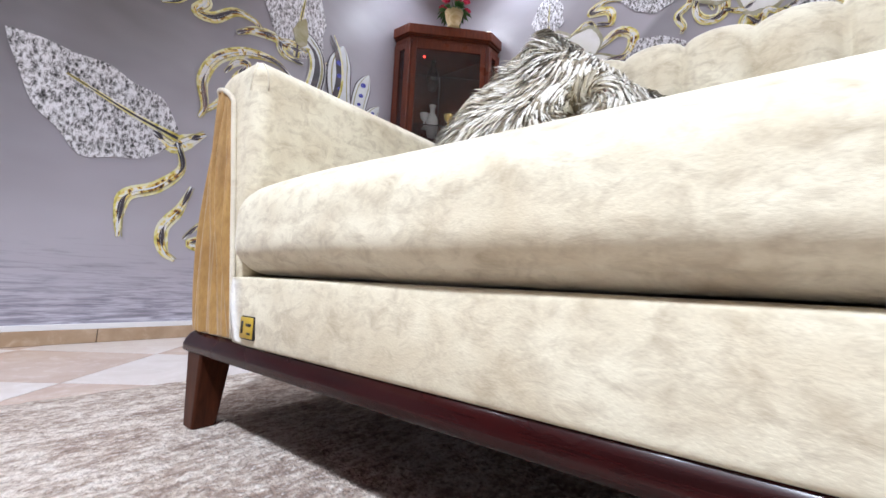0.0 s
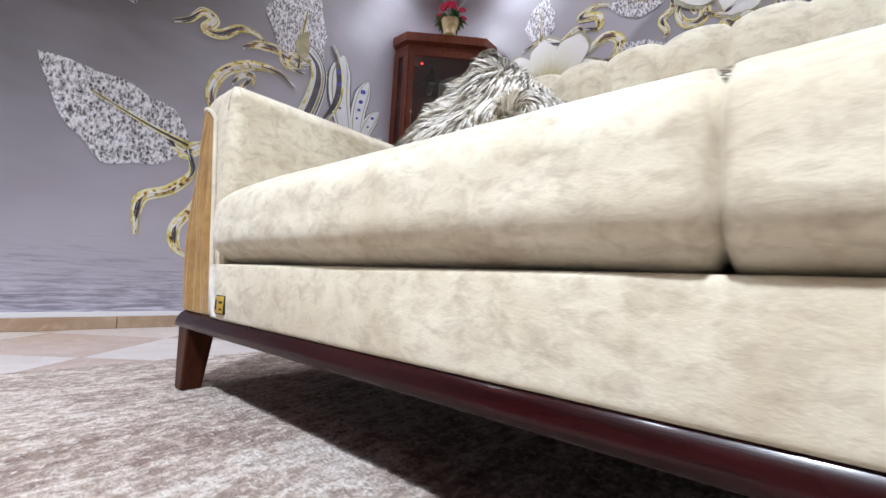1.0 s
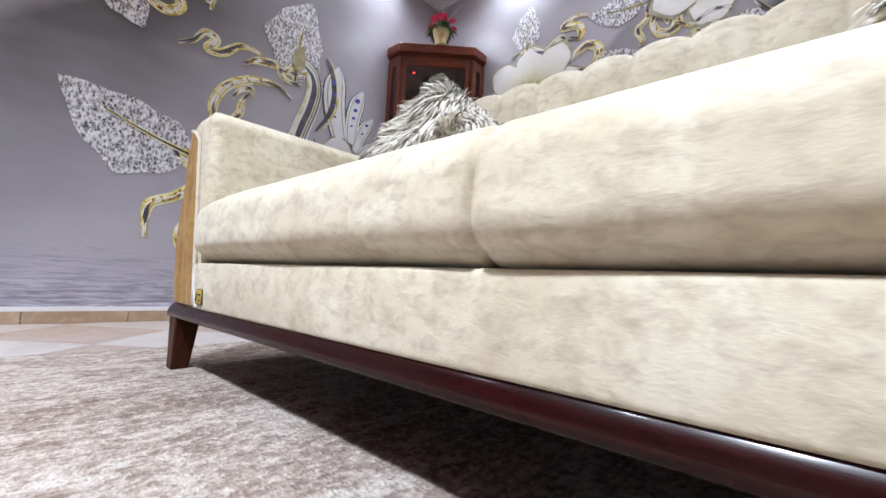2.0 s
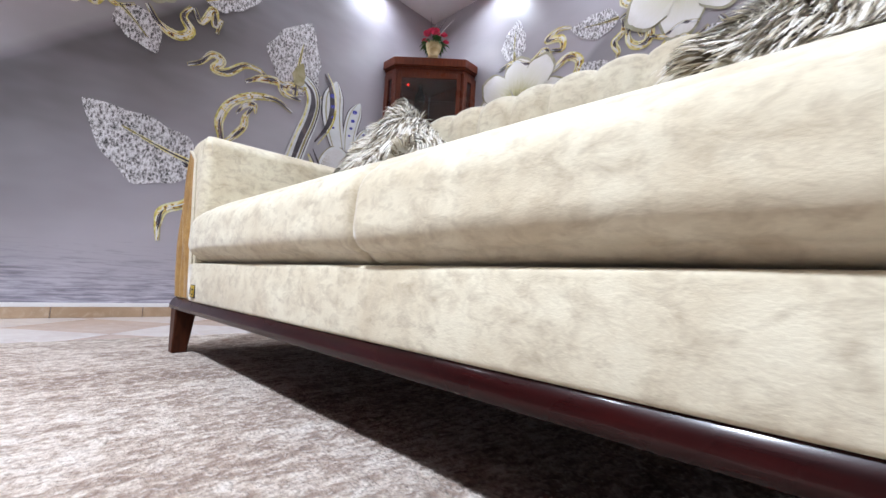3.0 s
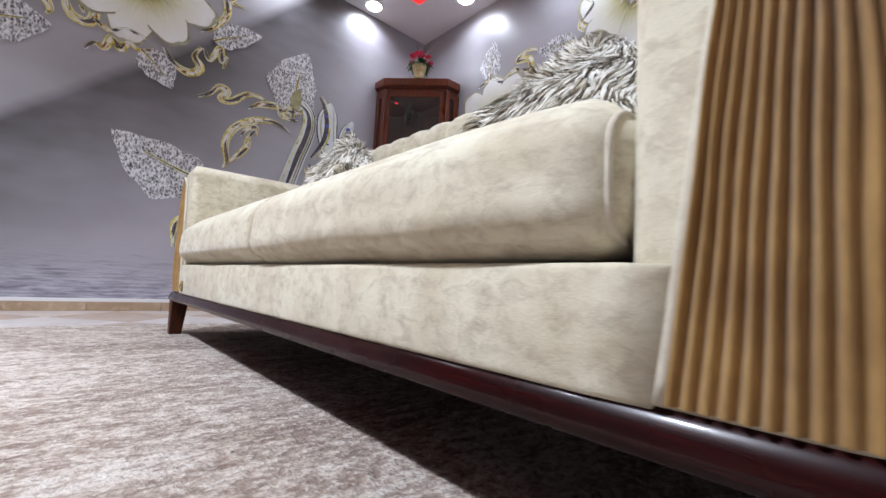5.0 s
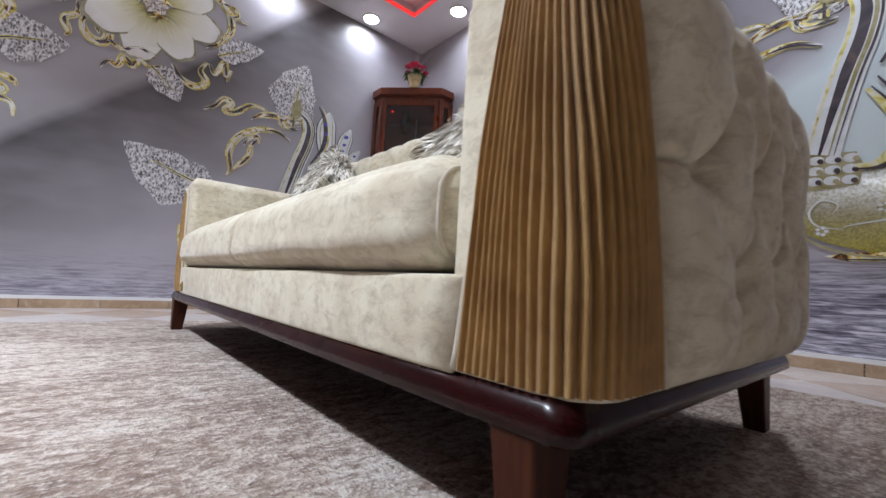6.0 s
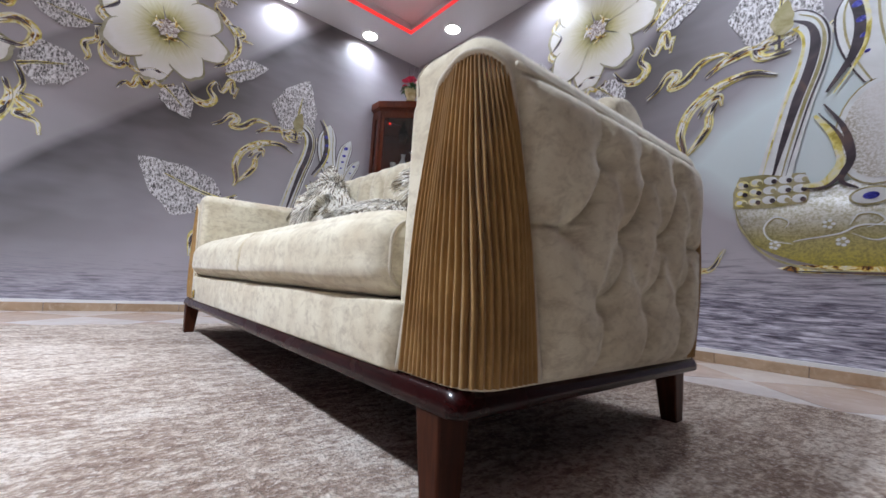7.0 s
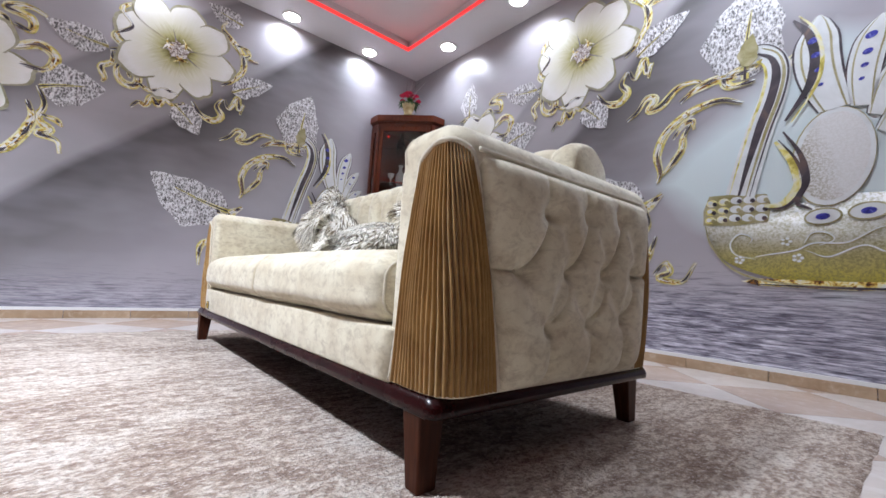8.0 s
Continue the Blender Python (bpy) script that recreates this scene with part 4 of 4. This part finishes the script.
    # stitched seams over the front of the arm roll
    for k in (3, 9):
        line = [lv[j][k] for j in range(6, len(lv) - 5)]
        out = Vector((0, -0.0006, 0.0006))
        part("stitched_seam", tube([p + out for p in line], 0.0014, 6), M_PIPE, a)


arm(True)
arm(False)

def base_shape(p, s):
    """The base runs flush to the piping of the pleated corners at both ends."""
    share = max(0.0, (p.z - 0.184) / 0.44)
    ends = (2 * SX - 1.262 - pleat_start(share, False), 1.262 + pleat_start(share, True))
    x = p.x
    if abs(s.x) > 0.5:
        end = ends[1] if s.x > 0 else ends[0]
        x = p.x + (end - math.copysign(0.003, s.x) - (1.278 if s.x > 0 else 2 * SX - 1.278)) * (abs(s.x) - 0.5) * 2
    return Vector((x, p.y - (0.004 * (1 - s.z ** 2) if s.y < -0.9 else 0), p.z))


part("seat_base", cushion_box(2 * SX - 1.278, 1.278, 0.4695, 1.20, 0.176, 0.2940, 0.007, 24, base_shape), M_CREAM, sofa)


def seat(x0, x1, rl, rr, end):
    def shape(p, s):
        outer = max(0.0, s.x * end)
        crown = 0.036 * (1 - outer ** 4) * (1 - 0.7 * s.y ** 2) if s.z > 0 else 0
        sag = max(0.0, -s.z)
        front = s.y * (1 - outer ** 5) * (0.014 * (1 - s.z ** 2) + 0.009 * sag * (1 - sag ** 6)) if s.y < 0 else 0
        dent = 0.004 * noise.noise(p * 5.0)
        return p + Vector((0, front + dent, crown * max(0, s.z) + dent))
    rest = 0.056
    c = part("seat_cushion", cushion_box(x0, x1, 0.456, 1.09, 0.2965, 0.452, (rl, rr, rest), 64, shape), M_CREAM, sofa, "plump cream velvet seat cushion")
    # welted seam round the outer end
    cy, cz, hy, hz, rad = 0.773, 0.3743, 0.317 - rest, 0.0778 - rest, rest * 0.707 + 0.0005
    xe = x1 - 0.29 * rr if end > 0 else x0 + 0.29 * rl
    ring = []
    for a0, sy, sz in ((180, -1, -1), (90, -1, 1), (0, 1, 1), (-90, 1, -1)):
        for i in range(7):
            a = radians(a0 + 90 - 15 * i)
            ring.append(Vector((xe, cy + sy * hy + rad * math.cos(a), cz + sz * hz + rad * math.sin(a))))
    part("end_seam", tube(ring, 0.0035, 6), M_PIPE, c, "welted seam")
    return c


MID = 0.352
seat(2 * SX - AX0 - 0.022, MID + 0.004, 0.052, 0.014, -1)
seat(MID - 0.004, AX0 + 0.004, 0.014, 0.050, 1)

# back with a channelled, tufted top
BX0, BX1 = -0.565, 1.290
back_line = curve([(0, 1.31, 0.19), (0, 1.305, 0.55), (0, 1.280, 0.790), (0, 1.215, 0.870), (0, 1.140, 0.875), (0, 1.080, 0.825), (0, 1.06, 0.66), (0, 1.03, 0.42)], 5)


def back_shape(u, v):
    x = BX0 + (BX1 - BX0) * u
    p = back_line[round(v * (len(back_line) - 1))]
    k = round(v * (len(back_line) - 1))
    d = (back_line[min(k + 1, len(back_line) - 1)] - back_line[max(k - 1, 0)]).normalized()
    n = Vector((0, d.z, -d.y))
    n = -n if n.dot(p - Vector((0, 1.15, 0.6))) < 0 else n
    end = min(1.0, min(u, 1 - u) * 40) ** 0.5
    groove = abs(math.sin(math.pi * (x - 0.300) / 0.127)) ** 0.42
    depth = 0.024 if v > 0.3 else 0.006
    tuft = 0.018 * math.exp(-((p.z - 0.70) / 0.03) ** 2) * (1 - groove) if v > 0.6 else 0
    c = Vector((0, 1.15, 0.6))
    q = p + n * (depth * (groove - 0.7) - tuft)
    q = c + (q - c) * ((0.92 if u > 0.5 else 0.82) + (0.08 if u > 0.5 else 0.18) * end) if q.z > 0.6 else q
    return Vector((x, q.y, q.z))


bm, rows = sheet(240, len(back_line) - 1, back_shape)
for side in (0, -1):
    cap(bm, [r[side] for r in rows])
part("backrest", bm, M_CREAM, sofa, "channel-tufted cream backrest")

badge = part("badge", box(-0.517, -0.473, 0.4640, 0.4690, 0.190, 0.229, 0.003, 2), M_BLACK, sofa, "small brass maker's badge with a dark frame")
part("badge_plate", box(-0.5145, -0.4755, 0.4620, 0.4643, 0.1925, 0.2265, 0.0008, 1), M_BADGE, badge, "brass plate")
for x0, x1, z0, z1 in ((-0.495, -0.479, 0.2125, 0.217), (-0.491, -0.480, 0.199, 0.2025), (-0.510, -0.504, 0.200, 0.220)):
    part("badge_mark", box(x0, x1, 0.4613, 0.4625, z0, z1), M_BLACK, badge, "dark raised mark")


# ---------------------------------------------------------------- fur cushions
def fur_cushion(at, turn, size, seed, strands, label):
    rnd = random.Random(seed)
    m = pose(*at, *turn)
    th = thing("fur_cushion", at, label, "cushion", "fur cushions on the sofa")
    half, thick = size / 2, size * 0.19

    def place(a, b, side):
        e = max(0.0, (1 - a * a) * (1 - b * b)) ** 0.42
        pinch = 1 - 0.07 * (1 - a * a) - 0.07 * (1 - b * b) + 0.05 * a * a * b * b
        return Vector((a * half * pinch, side * thick * e, b * half * pinch))

    bm = bmesh.new()
    n = 18
    for side in (-1, 1):
        sheet(n, n, lambda u, v: m @ place(2 * u - 1, 2 * v - 1, side), bm=bm)
    bmesh.ops.remove_doubles(bm, verts=bm.verts, dist=0.0005)
    body = part("cover", bm, M_FUR, th)
    bm = bmesh.new()
    c = m.translation
    for i in range(strands):
        a, b = rnd.uniform(-1, 1), rnd.uniform(-1, 1)
        side = -1 if rnd.random() < 0.72 else 1
        if rnd.random() < 0.16:
            a = math.copysign(rnd.uniform(0.93, 1), a)
        if rnd.random() < 0.16:
            b = math.copysign(rnd.uniform(0.93, 1), b)
        p = place(a, b, side)
        q1, q2 = place(min(1, a + 0.03), b, side) - p, place(a, min(1, b + 0.03), side) - p
        nrm = q1.cross(q2)
        nrm = nrm.normalized() if nrm.length > 1e-9 else Vector((a, side * 0.3, b)).normalized()
        nrm = nrm if nrm.y * side > 0 else -nrm
        nrm = (nrm + 0.8 * Vector((a ** 5, 0, b ** 5))).normalized()
        wv = noise.noise_vector(p * 13 + Vector((seed, 0, 0)))
        comb = Vector((0.55 * a + wv.x * 1.3, 0.0, 0.2 * b - 0.5 + wv.z * 1.2))
        ln = rnd.uniform(0.028, 0.062) * (0.8 + 0.5 * abs(wv.y))
        w = rnd.uniform(0.0012, 0.0030)
        up = m.to_3x3() @ nrm
        cm = m.to_3x3() @ comb
        root = m @ p
        d1 = (up * 0.8 + cm * 0.55).normalized()
        d2 = (up * 0.25 + cm * 0.95 + Vector((0, 0, -0.25))).normalized()
        side_v = d1.cross(up + Vector((0.01, 0.02, 0.03))).normalized() * w
        pts = [root, root + d1 * ln * 0.45, root + d1 * ln * 0.45 + d2 * ln * 0.35, root + d1 * ln * 0.45 + d2 * ln * 0.62 + Vector((0, 0, -0.004))]
        vs = []
        for k, q in enumerate(pts[:3]):
            ww = side_v * (1, 1.1, 0.75)[k]
            vs.append((bm.verts.new(q - ww), bm.verts.new(q + ww)))
        tip = bm.verts.new(pts[3])
        bm.faces.new((vs[0][0], vs[0][1], vs[1][1], vs[1][0]))
        bm.faces.new((vs[1][0], vs[1][1], vs[2][1], vs[2][0]))
        bm.faces.new((vs[2][0], vs[2][1], tip))
    part("fur", bm, M_FUR, body, "long shaggy grey and white fur")


fur_cushion((-0.200, 0.955, 0.668), (-16, 42, 4), 0.33, 3, 9000, "shaggy grey faux fur cushion propped on its corner against the backrest")
fur_cushion((0.950, 0.920, 0.635), (-36, 42, -4), 0.365, 5, 9000, "shaggy grey faux fur cushion leaning back on the seat")
fur_cushion((0.43, 0.87, 0.545), (-68, 12, -6), 0.33, 8, 7000, "shaggy grey faux fur cushion lying low on the seat")


# ---------------------------------------------------------------- corner cabinet
CZ = 2.180


def prism(outline, z0, z1, bevel=0.0):
    bm = bmesh.new()
    a = [bm.verts.new((x, y, z0)) for x, y in outline]
    b = [bm.verts.new((x, y, z1)) for x, y in outline]
    bm.faces.new(a), bm.faces.new(b)
    for i in range(len(a)):
        k = (i + 1) % len(a)
        bm.faces.new((a[i], a[k], b[k], b[i]))
    if bevel:
        bmesh.ops.bevel(bm, geom=bm.edges[:], offset=bevel, segments=2, affect="EDGES", profile=0.5)
    return bm


def cabinet_plan(grow):
    """Corner plan: along both walls, short returns and a slanting front."""
    g = grow
    return [(XW + 0.013, YN - 0.013), (XW + 0.013, 2.178 - g), (-1.826 + 0.4 * g, 2.178 - g), (-1.402 + g, 2.574 - 0.4 * g), (-1.402 + g, YN - 0.013)]


cabinet = thing("corner_cabinet", (-1.7, 2.48, 0), "tall cherry wood corner display cabinet with glass doors", "cabinet")
part("plinth", prism(cabinet_plan(0.012), 0.0, 0.10, 0.004), M_CAB, cabinet, smooth=False)
part("base_panel", prism(cabinet_plan(-0.012), 0.101, 0.55, 0.002), M_CAB, cabinet, smooth=False)
part("top_board", prism(cabinet_plan(0.0), 2.065, 2.098, 0.003), M_CAB, cabinet, smooth=False)
cornice = part("cornice", prism(cabinet_plan(0.030), 2.107, CZ, 0.006), M_CAB, cabinet, "wide cherry wood cornice", smooth=False)
part("cornice_bead", prism(cabinet_plan(0.014), 2.095, 2.108, 0.003), M_CAB, cornice, smooth=False)
pl = [Vector((*p, 0)) for p in cabinet_plan(0.0)]
for z in (0.56, 1.02, 1.45, 1.82):
    part("glass_shelf", prism(cabinet_plan(-0.03), z, z + 0.008), M_GLASS if z > 0.6 else M_CAB, cabinet, "clear glass shelf" if z > 0.6 else "wooden shelf", smooth=False)
part("back_panel", box(XW + 0.013, XW + 0.021, 2.20, YN - 0.03, 0.551, 2.065), M_CAB, cabinet, smooth=False)
part("back_panel", box(XW + 0.022, -1.425, YN - 0.024, YN - 0.013, 0.551, 2.065), M_CAB, cabinet, smooth=False)
for c in (pl[1] + Vector((0.012, 0.012, 0)), pl[2], pl[3], pl[4] + Vector((-0.012, -0.014, 0))):
    w = 0.019
    part("corner_post", box(c.x - w, c.x + w, c.y - w + 0.006, c.y + w + 0.006, 0.551, 2.065, 0.004), M_CAB, cabinet, smooth=False)


def framed(a, b, stile, name):
    """A glazed frame between two posts."""
    d = (b - a).normalized()
    n = Vector((d.y, -d.x, 0))
    a, b = a + d * 0.022, b - d * 0.022
    def bar(p, q, z0, z1, t=0.011):
        return prism([tuple((v)[:2]) for v in (p - n * t, q - n * t, q + n * t, p + n * t)], z0, z1, 0.002)
    door = part(name, bar(a, a + d * stile, 0.56, 2.060), M_CAB, cabinet, smooth=False)
    part("stile", bar(b - d * stile, b, 0.56, 2.060), M_CAB, door, smooth=False)
    part("top_rail", bar(a + d * stile, b - d * stile, 2.007, 2.060), M_CAB, door, smooth=False)
    part("bottom_rail", bar(a + d * stile, b - d * stile, 0.56, 0.62), M_CAB, door, smooth=False)
    part("pane", bar(a + d * stile, b - d * stile, 0.62, 2.007, 0.002), M_GLASS, door, "clear glass pane", smooth=False)
    return door


framed(pl[1] + Vector((0.012, 0.006, 0)), pl[2] + Vector((0, 0.006, 0)), 0.018, "side_light")
front = framed(pl[2], pl[3], 0.034, "glass_door")
framed(pl[3], pl[4] + Vector((0, -0.014, 0)), 0.018, "side_light")
dd = (pl[3] - pl[2]).normalized()
hp = pl[3] - dd * 0.04 + Vector((dd.y, -dd.x, 0)) * 0.02
part("knob", lathe((hp.x, hp.y, 1.30), [(0.004, -0.012), (0.010, -0.006), (0.011, 0.0), (0.010, 0.006), (0.004, 0.012)], 12), M_GOLDMETAL, front, "brass knob")
dp = pl[2] + dd * 0.115 + Vector((dd.y, -dd.x, 0)) * 0.004
part("indicator", lathe((dp.x, dp.y, 1.945), [(0.002, -0.007), (0.008, -0.004), (0.009, 0.0), (0.008, 0.004), (0.002, 0.007)], 12), M_DOT, cabinet, "small glowing red light")


def vessel(name, at, prof, material, label, category):
    th = thing(name, at, label, category, "ornaments in the cabinet")
    part("body", lathe(at, prof, 20), material, th)
    return th


CUP = [(0.022, 0.0), (0.024, 0.004), (0.006, 0.012), (0.006, 0.05), (0.028, 0.075), (0.034, 0.11), (0.032, 0.112), (0.026, 0.08)]
VASE = [(0.03, 0.0), (0.034, 0.01), (0.05, 0.08), (0.045, 0.14), (0.02, 0.19), (0.018, 0.22), (0.028, 0.25)]
vessel("goblet", (-1.66, 2.47, 1.459), CUP, M_GOLDMETAL, "small gilded goblet on a glass shelf", "goblet")
vessel("goblet", (-1.80, 2.36, 1.459), CUP, M_TRIM, "small white china goblet on a glass shelf", "goblet")
vessel("vase", (-1.86, 2.52, 1.459), VASE, M_TRIM, "white china vase on a glass shelf", "vase")
vessel("vase", (-1.62, 2.58, 1.029), VASE, M_GOLDMETAL, "gilded vase on a glass shelf", "vase")
vessel("vase", (-1.80, 2.42, 1.029), VASE, M_TRIM, "white china vase on a glass shelf", "vase")
vessel("vase", (-1.86, 2.50, 1.829), VASE, M_RAIL, "dark wooden vase on a glass shelf", "vase")

# ---------------------------------------------------------------- flower pot on the cabinet
PX, PY = -1.592, 2.385
pot = thing("flower_pot", (PX, PY, CZ), "beige glazed pot of red silk roses on the cabinet", "flower pot")
part("pot", lathe((PX, PY, CZ), [(0.042, 0.0), (0.048, 0.004), (0.040, 0.022), (0.044, 0.034), (0.060, 0.075), (0.066, 0.115), (0.070, 0.122), (0.064, 0.124), (0.052, 0.100)], 28), M_POT, pot)
rnd = random.Random(4)
for i in range(17):
    a, el = rnd.uniform(0, 2 * math.pi), rnd.uniform(0.1, 1.3)
    c = Vector((PX + 0.105 * math.cos(a) * math.cos(el), PY + 0.105 * math.sin(a) * math.cos(el), CZ + 0.15 + 0.085 * math.sin(el)))
    bm = bmesh.new()
    for k in range(9):
        t0, rr = k * 2.4, 0.012 + 0.0022 * k
        def petal(u, v):
            b = t0 + (u - 0.5) * 1.7
            rad = rr * (0.5 + 0.75 * v - 0.15 * v * v)
            return c + Vector((rad * math.cos(b), rad * math.sin(b), 0.032 * v - 0.012 - 0.0025 * k * v + 0.003 * math.sin(7 * u)))
        sheet(5, 3, petal, bm=bm)
    part("rose", bm, M_ROSE, pot, "red silk rose")
for i in range(34):
    a, el = rnd.uniform(0, 2 * math.pi), rnd.uniform(-0.45, 0.7)
    c = Vector((PX + 0.045 * math.cos(a), PY + 0.045 * math.sin(a), CZ + 0.125))
    d = Vector((math.cos(a) * math.cos(el), math.sin(a) * math.cos(el), math.sin(el)))
    q = d.cross(Vector((0, 0, 1))).normalized()
    ln = rnd.uniform(0.06, 0.095)
    bm, _ = sheet(4, 5, lambda u, v: c + d * ln * v + q * (u - 0.5) * 0.04 * math.sin(math.pi * min(0.999, v + 0.04)) + Vector((0, 0, 0.015 * v * (1 - v) * 4 - 0.02 * v * v + 0.006 * abs(u - 0.5))))
    part("leaf", bm, M_GREEN, pot, "green silk leaf")
for i, (ax, az, ln) in enumerate(((0.5, 1.0, 0.24), (0.15, 1.0, 0.27), (-0.2, 1.0, 0.22), (0.75, 0.9, 0.25), (0.35, 1.1, 0.20))):
    d = Vector((ax * 0.7, ax * 0.6 - 0.1, az)).normalized()
    p0 = Vector((PX, PY, CZ + 0.14))
    part("twig", tube(curve([p0, p0 + d * ln * 0.5, p0 + d * ln + Vector((0.01, 0.02, 0.01))], 4), 0.0028, 5, taper=lambda s: 1 - 0.7 * s), M_SILVER if i in (1, 3) else M_TWIG, pot, "thin decorative twig")

# ---------------------------------------------------------------- rug
GX0, GX1, GY0, GY1 = -1.09, 1.882, -2.3, 1.97


def pile(u, v):
    x, y = GX0 + (GX1 - GX0) * u, GY0 + (GY1 - GY0) * v
    e = min(u * (GX1 - GX0), (1 - u) * (GX1 - GX0), v * (GY1 - GY0), (1 - v) * (GY1 - GY0))
    h = 0.6 * noise.noise(Vector((x * 24, y * 34, 0))) + 0.7 * noise.noise(Vector((x * 62, y * 74, 3)))
    w = 0.004 * noise.noise(Vector((x * 9, y * 9, 7)))
    sx = w if 0 < v < 1 and (u in (0, 1)) else 0
    return Vector((x + sx, y + (w if v in (0, 1) else 0), -0.004 + (0.005 + 0.0030 * h) * min(1, e / 0.012)))


bm, _ = sheet(440, 600, pile)
rug = part("rug", bm, M_RUG, None, origin=(0.38, -0.2, 0))
tagged(rug, "large beige and brown mottled low-pile rug on the marble floor", "rug")

# ---------------------------------------------------------------- floor tiles and skirting pieces
TILE = 0.45
half = TILE / 2 - 0.0012


def tile_mesh(outline, material):
    """A thin slab with a fine arris over a flat outline."""
    me = bpy.data.meshes.new("tile")
    bm = prism(outline, -0.0055, 0.0)
    bm.to_mesh(me)
    bm.free()
    me.materials.append(material)
    return me


def clipped(outline, x0, x1, y0, y1):
    """The part of an outline that lies inside a rectangle."""
    for axis, bound, sign in ((0, x0, 1), (0, x1, -1), (1, y0, 1), (1, y1, -1)):
        out = []
        for p, q in zip(outline, outline[1:] + outline[:1]):
            dp, dq = sign * (p[axis] - bound), sign * (q[axis] - bound)
            if dp >= 0:
                out.append(p)
            if (dp > 0 > dq) or (dq > 0 > dp):
                k = dp / (dp - dq)
                out.append((p[0] + (q[0] - p[0]) * k, p[1] + (q[1] - p[1]) * k))
        outline = out
        if len(outline) < 3:
            return []
    return outline


D = half * math.sqrt(2)
diamond = [(-D, 0), (0, -D), (D, 0), (0, D)]
whole = {0: tile_mesh(diamond, M_TILE_A), 1: tile_mesh(diamond, M_TILE_B)}
J = Vector((-1.26, 0.39))
for i in range(-14, 18):
    for k in range(-14, 18):
        c = J + Vector((i - k, i + k + 1)) * TILE * 0.70711
        if GX0 + 0.35 < c.x < GX1 - 0.35 and GY0 + 0.35 < c.y < GY1 - 0.35:
            continue
        ring = clipped([(c.x + p, c.y + q) for p, q in diamond], XW + 0.002, XE - 0.002, YS + 0.002, YN - 0.002)
        if len(ring) < 3:
            continue
        inside = XW + D < c.x < XE - D and YS + D < c.y < YN - D
        kind = (i + k) % 2
        area = 0.5 * abs(sum(p[0] * q[1] - q[0] * p[1] for p, q in zip(ring, ring[1:] + ring[:1])))
        if area < 0.002:
            continue
        t = new("tile", whole[kind] if inside else tile_mesh([(p - c.x, q - c.y) for p, q in ring], (M_TILE_A, M_TILE_B)[kind]))
        t.parent = floor
        t.location = (c.x, c.y, -0.0045)


def skirt_run(name, a, b, n, out):
    """A run of marble skirting pieces from a to b; out points into the room."""
    a, b, out = Vector(a), Vector(b), Vector(out)
    run = thing(name, (*a, 0), "low beige marble skirting along the papered wall", "skirting", kind="structure")
    for i in range(n):
        p, q = a.lerp(b, i / n), a.lerp(b, (i + 1) / n)
        g = (q - p).normalized() * 0.0015
        p, q = p + g, q - g
        w = out * 0.012
        bm = prism([tuple(p), tuple(q), tuple(q + w), tuple(p + w)], -0.004, 0.050, 0.0015)
        part("skirting_piece", bm, M_SKIRT, run, smooth=False)
    edge = prism([tuple(a), tuple(b), tuple(b + out * 0.008), tuple(a + out * 0.008)], 0.0505, 0.072, 0.001)
    part("white_edge", edge, M_TRIM, run, "thin white edging strip", smooth=False)


skirt_run("baseboard_west", (XW, YS), (XW, 2.15), 14, (1, 0))
skirt_run("baseboard_north", (-1.33, YN), (XE, YN), 12, (0, -1))
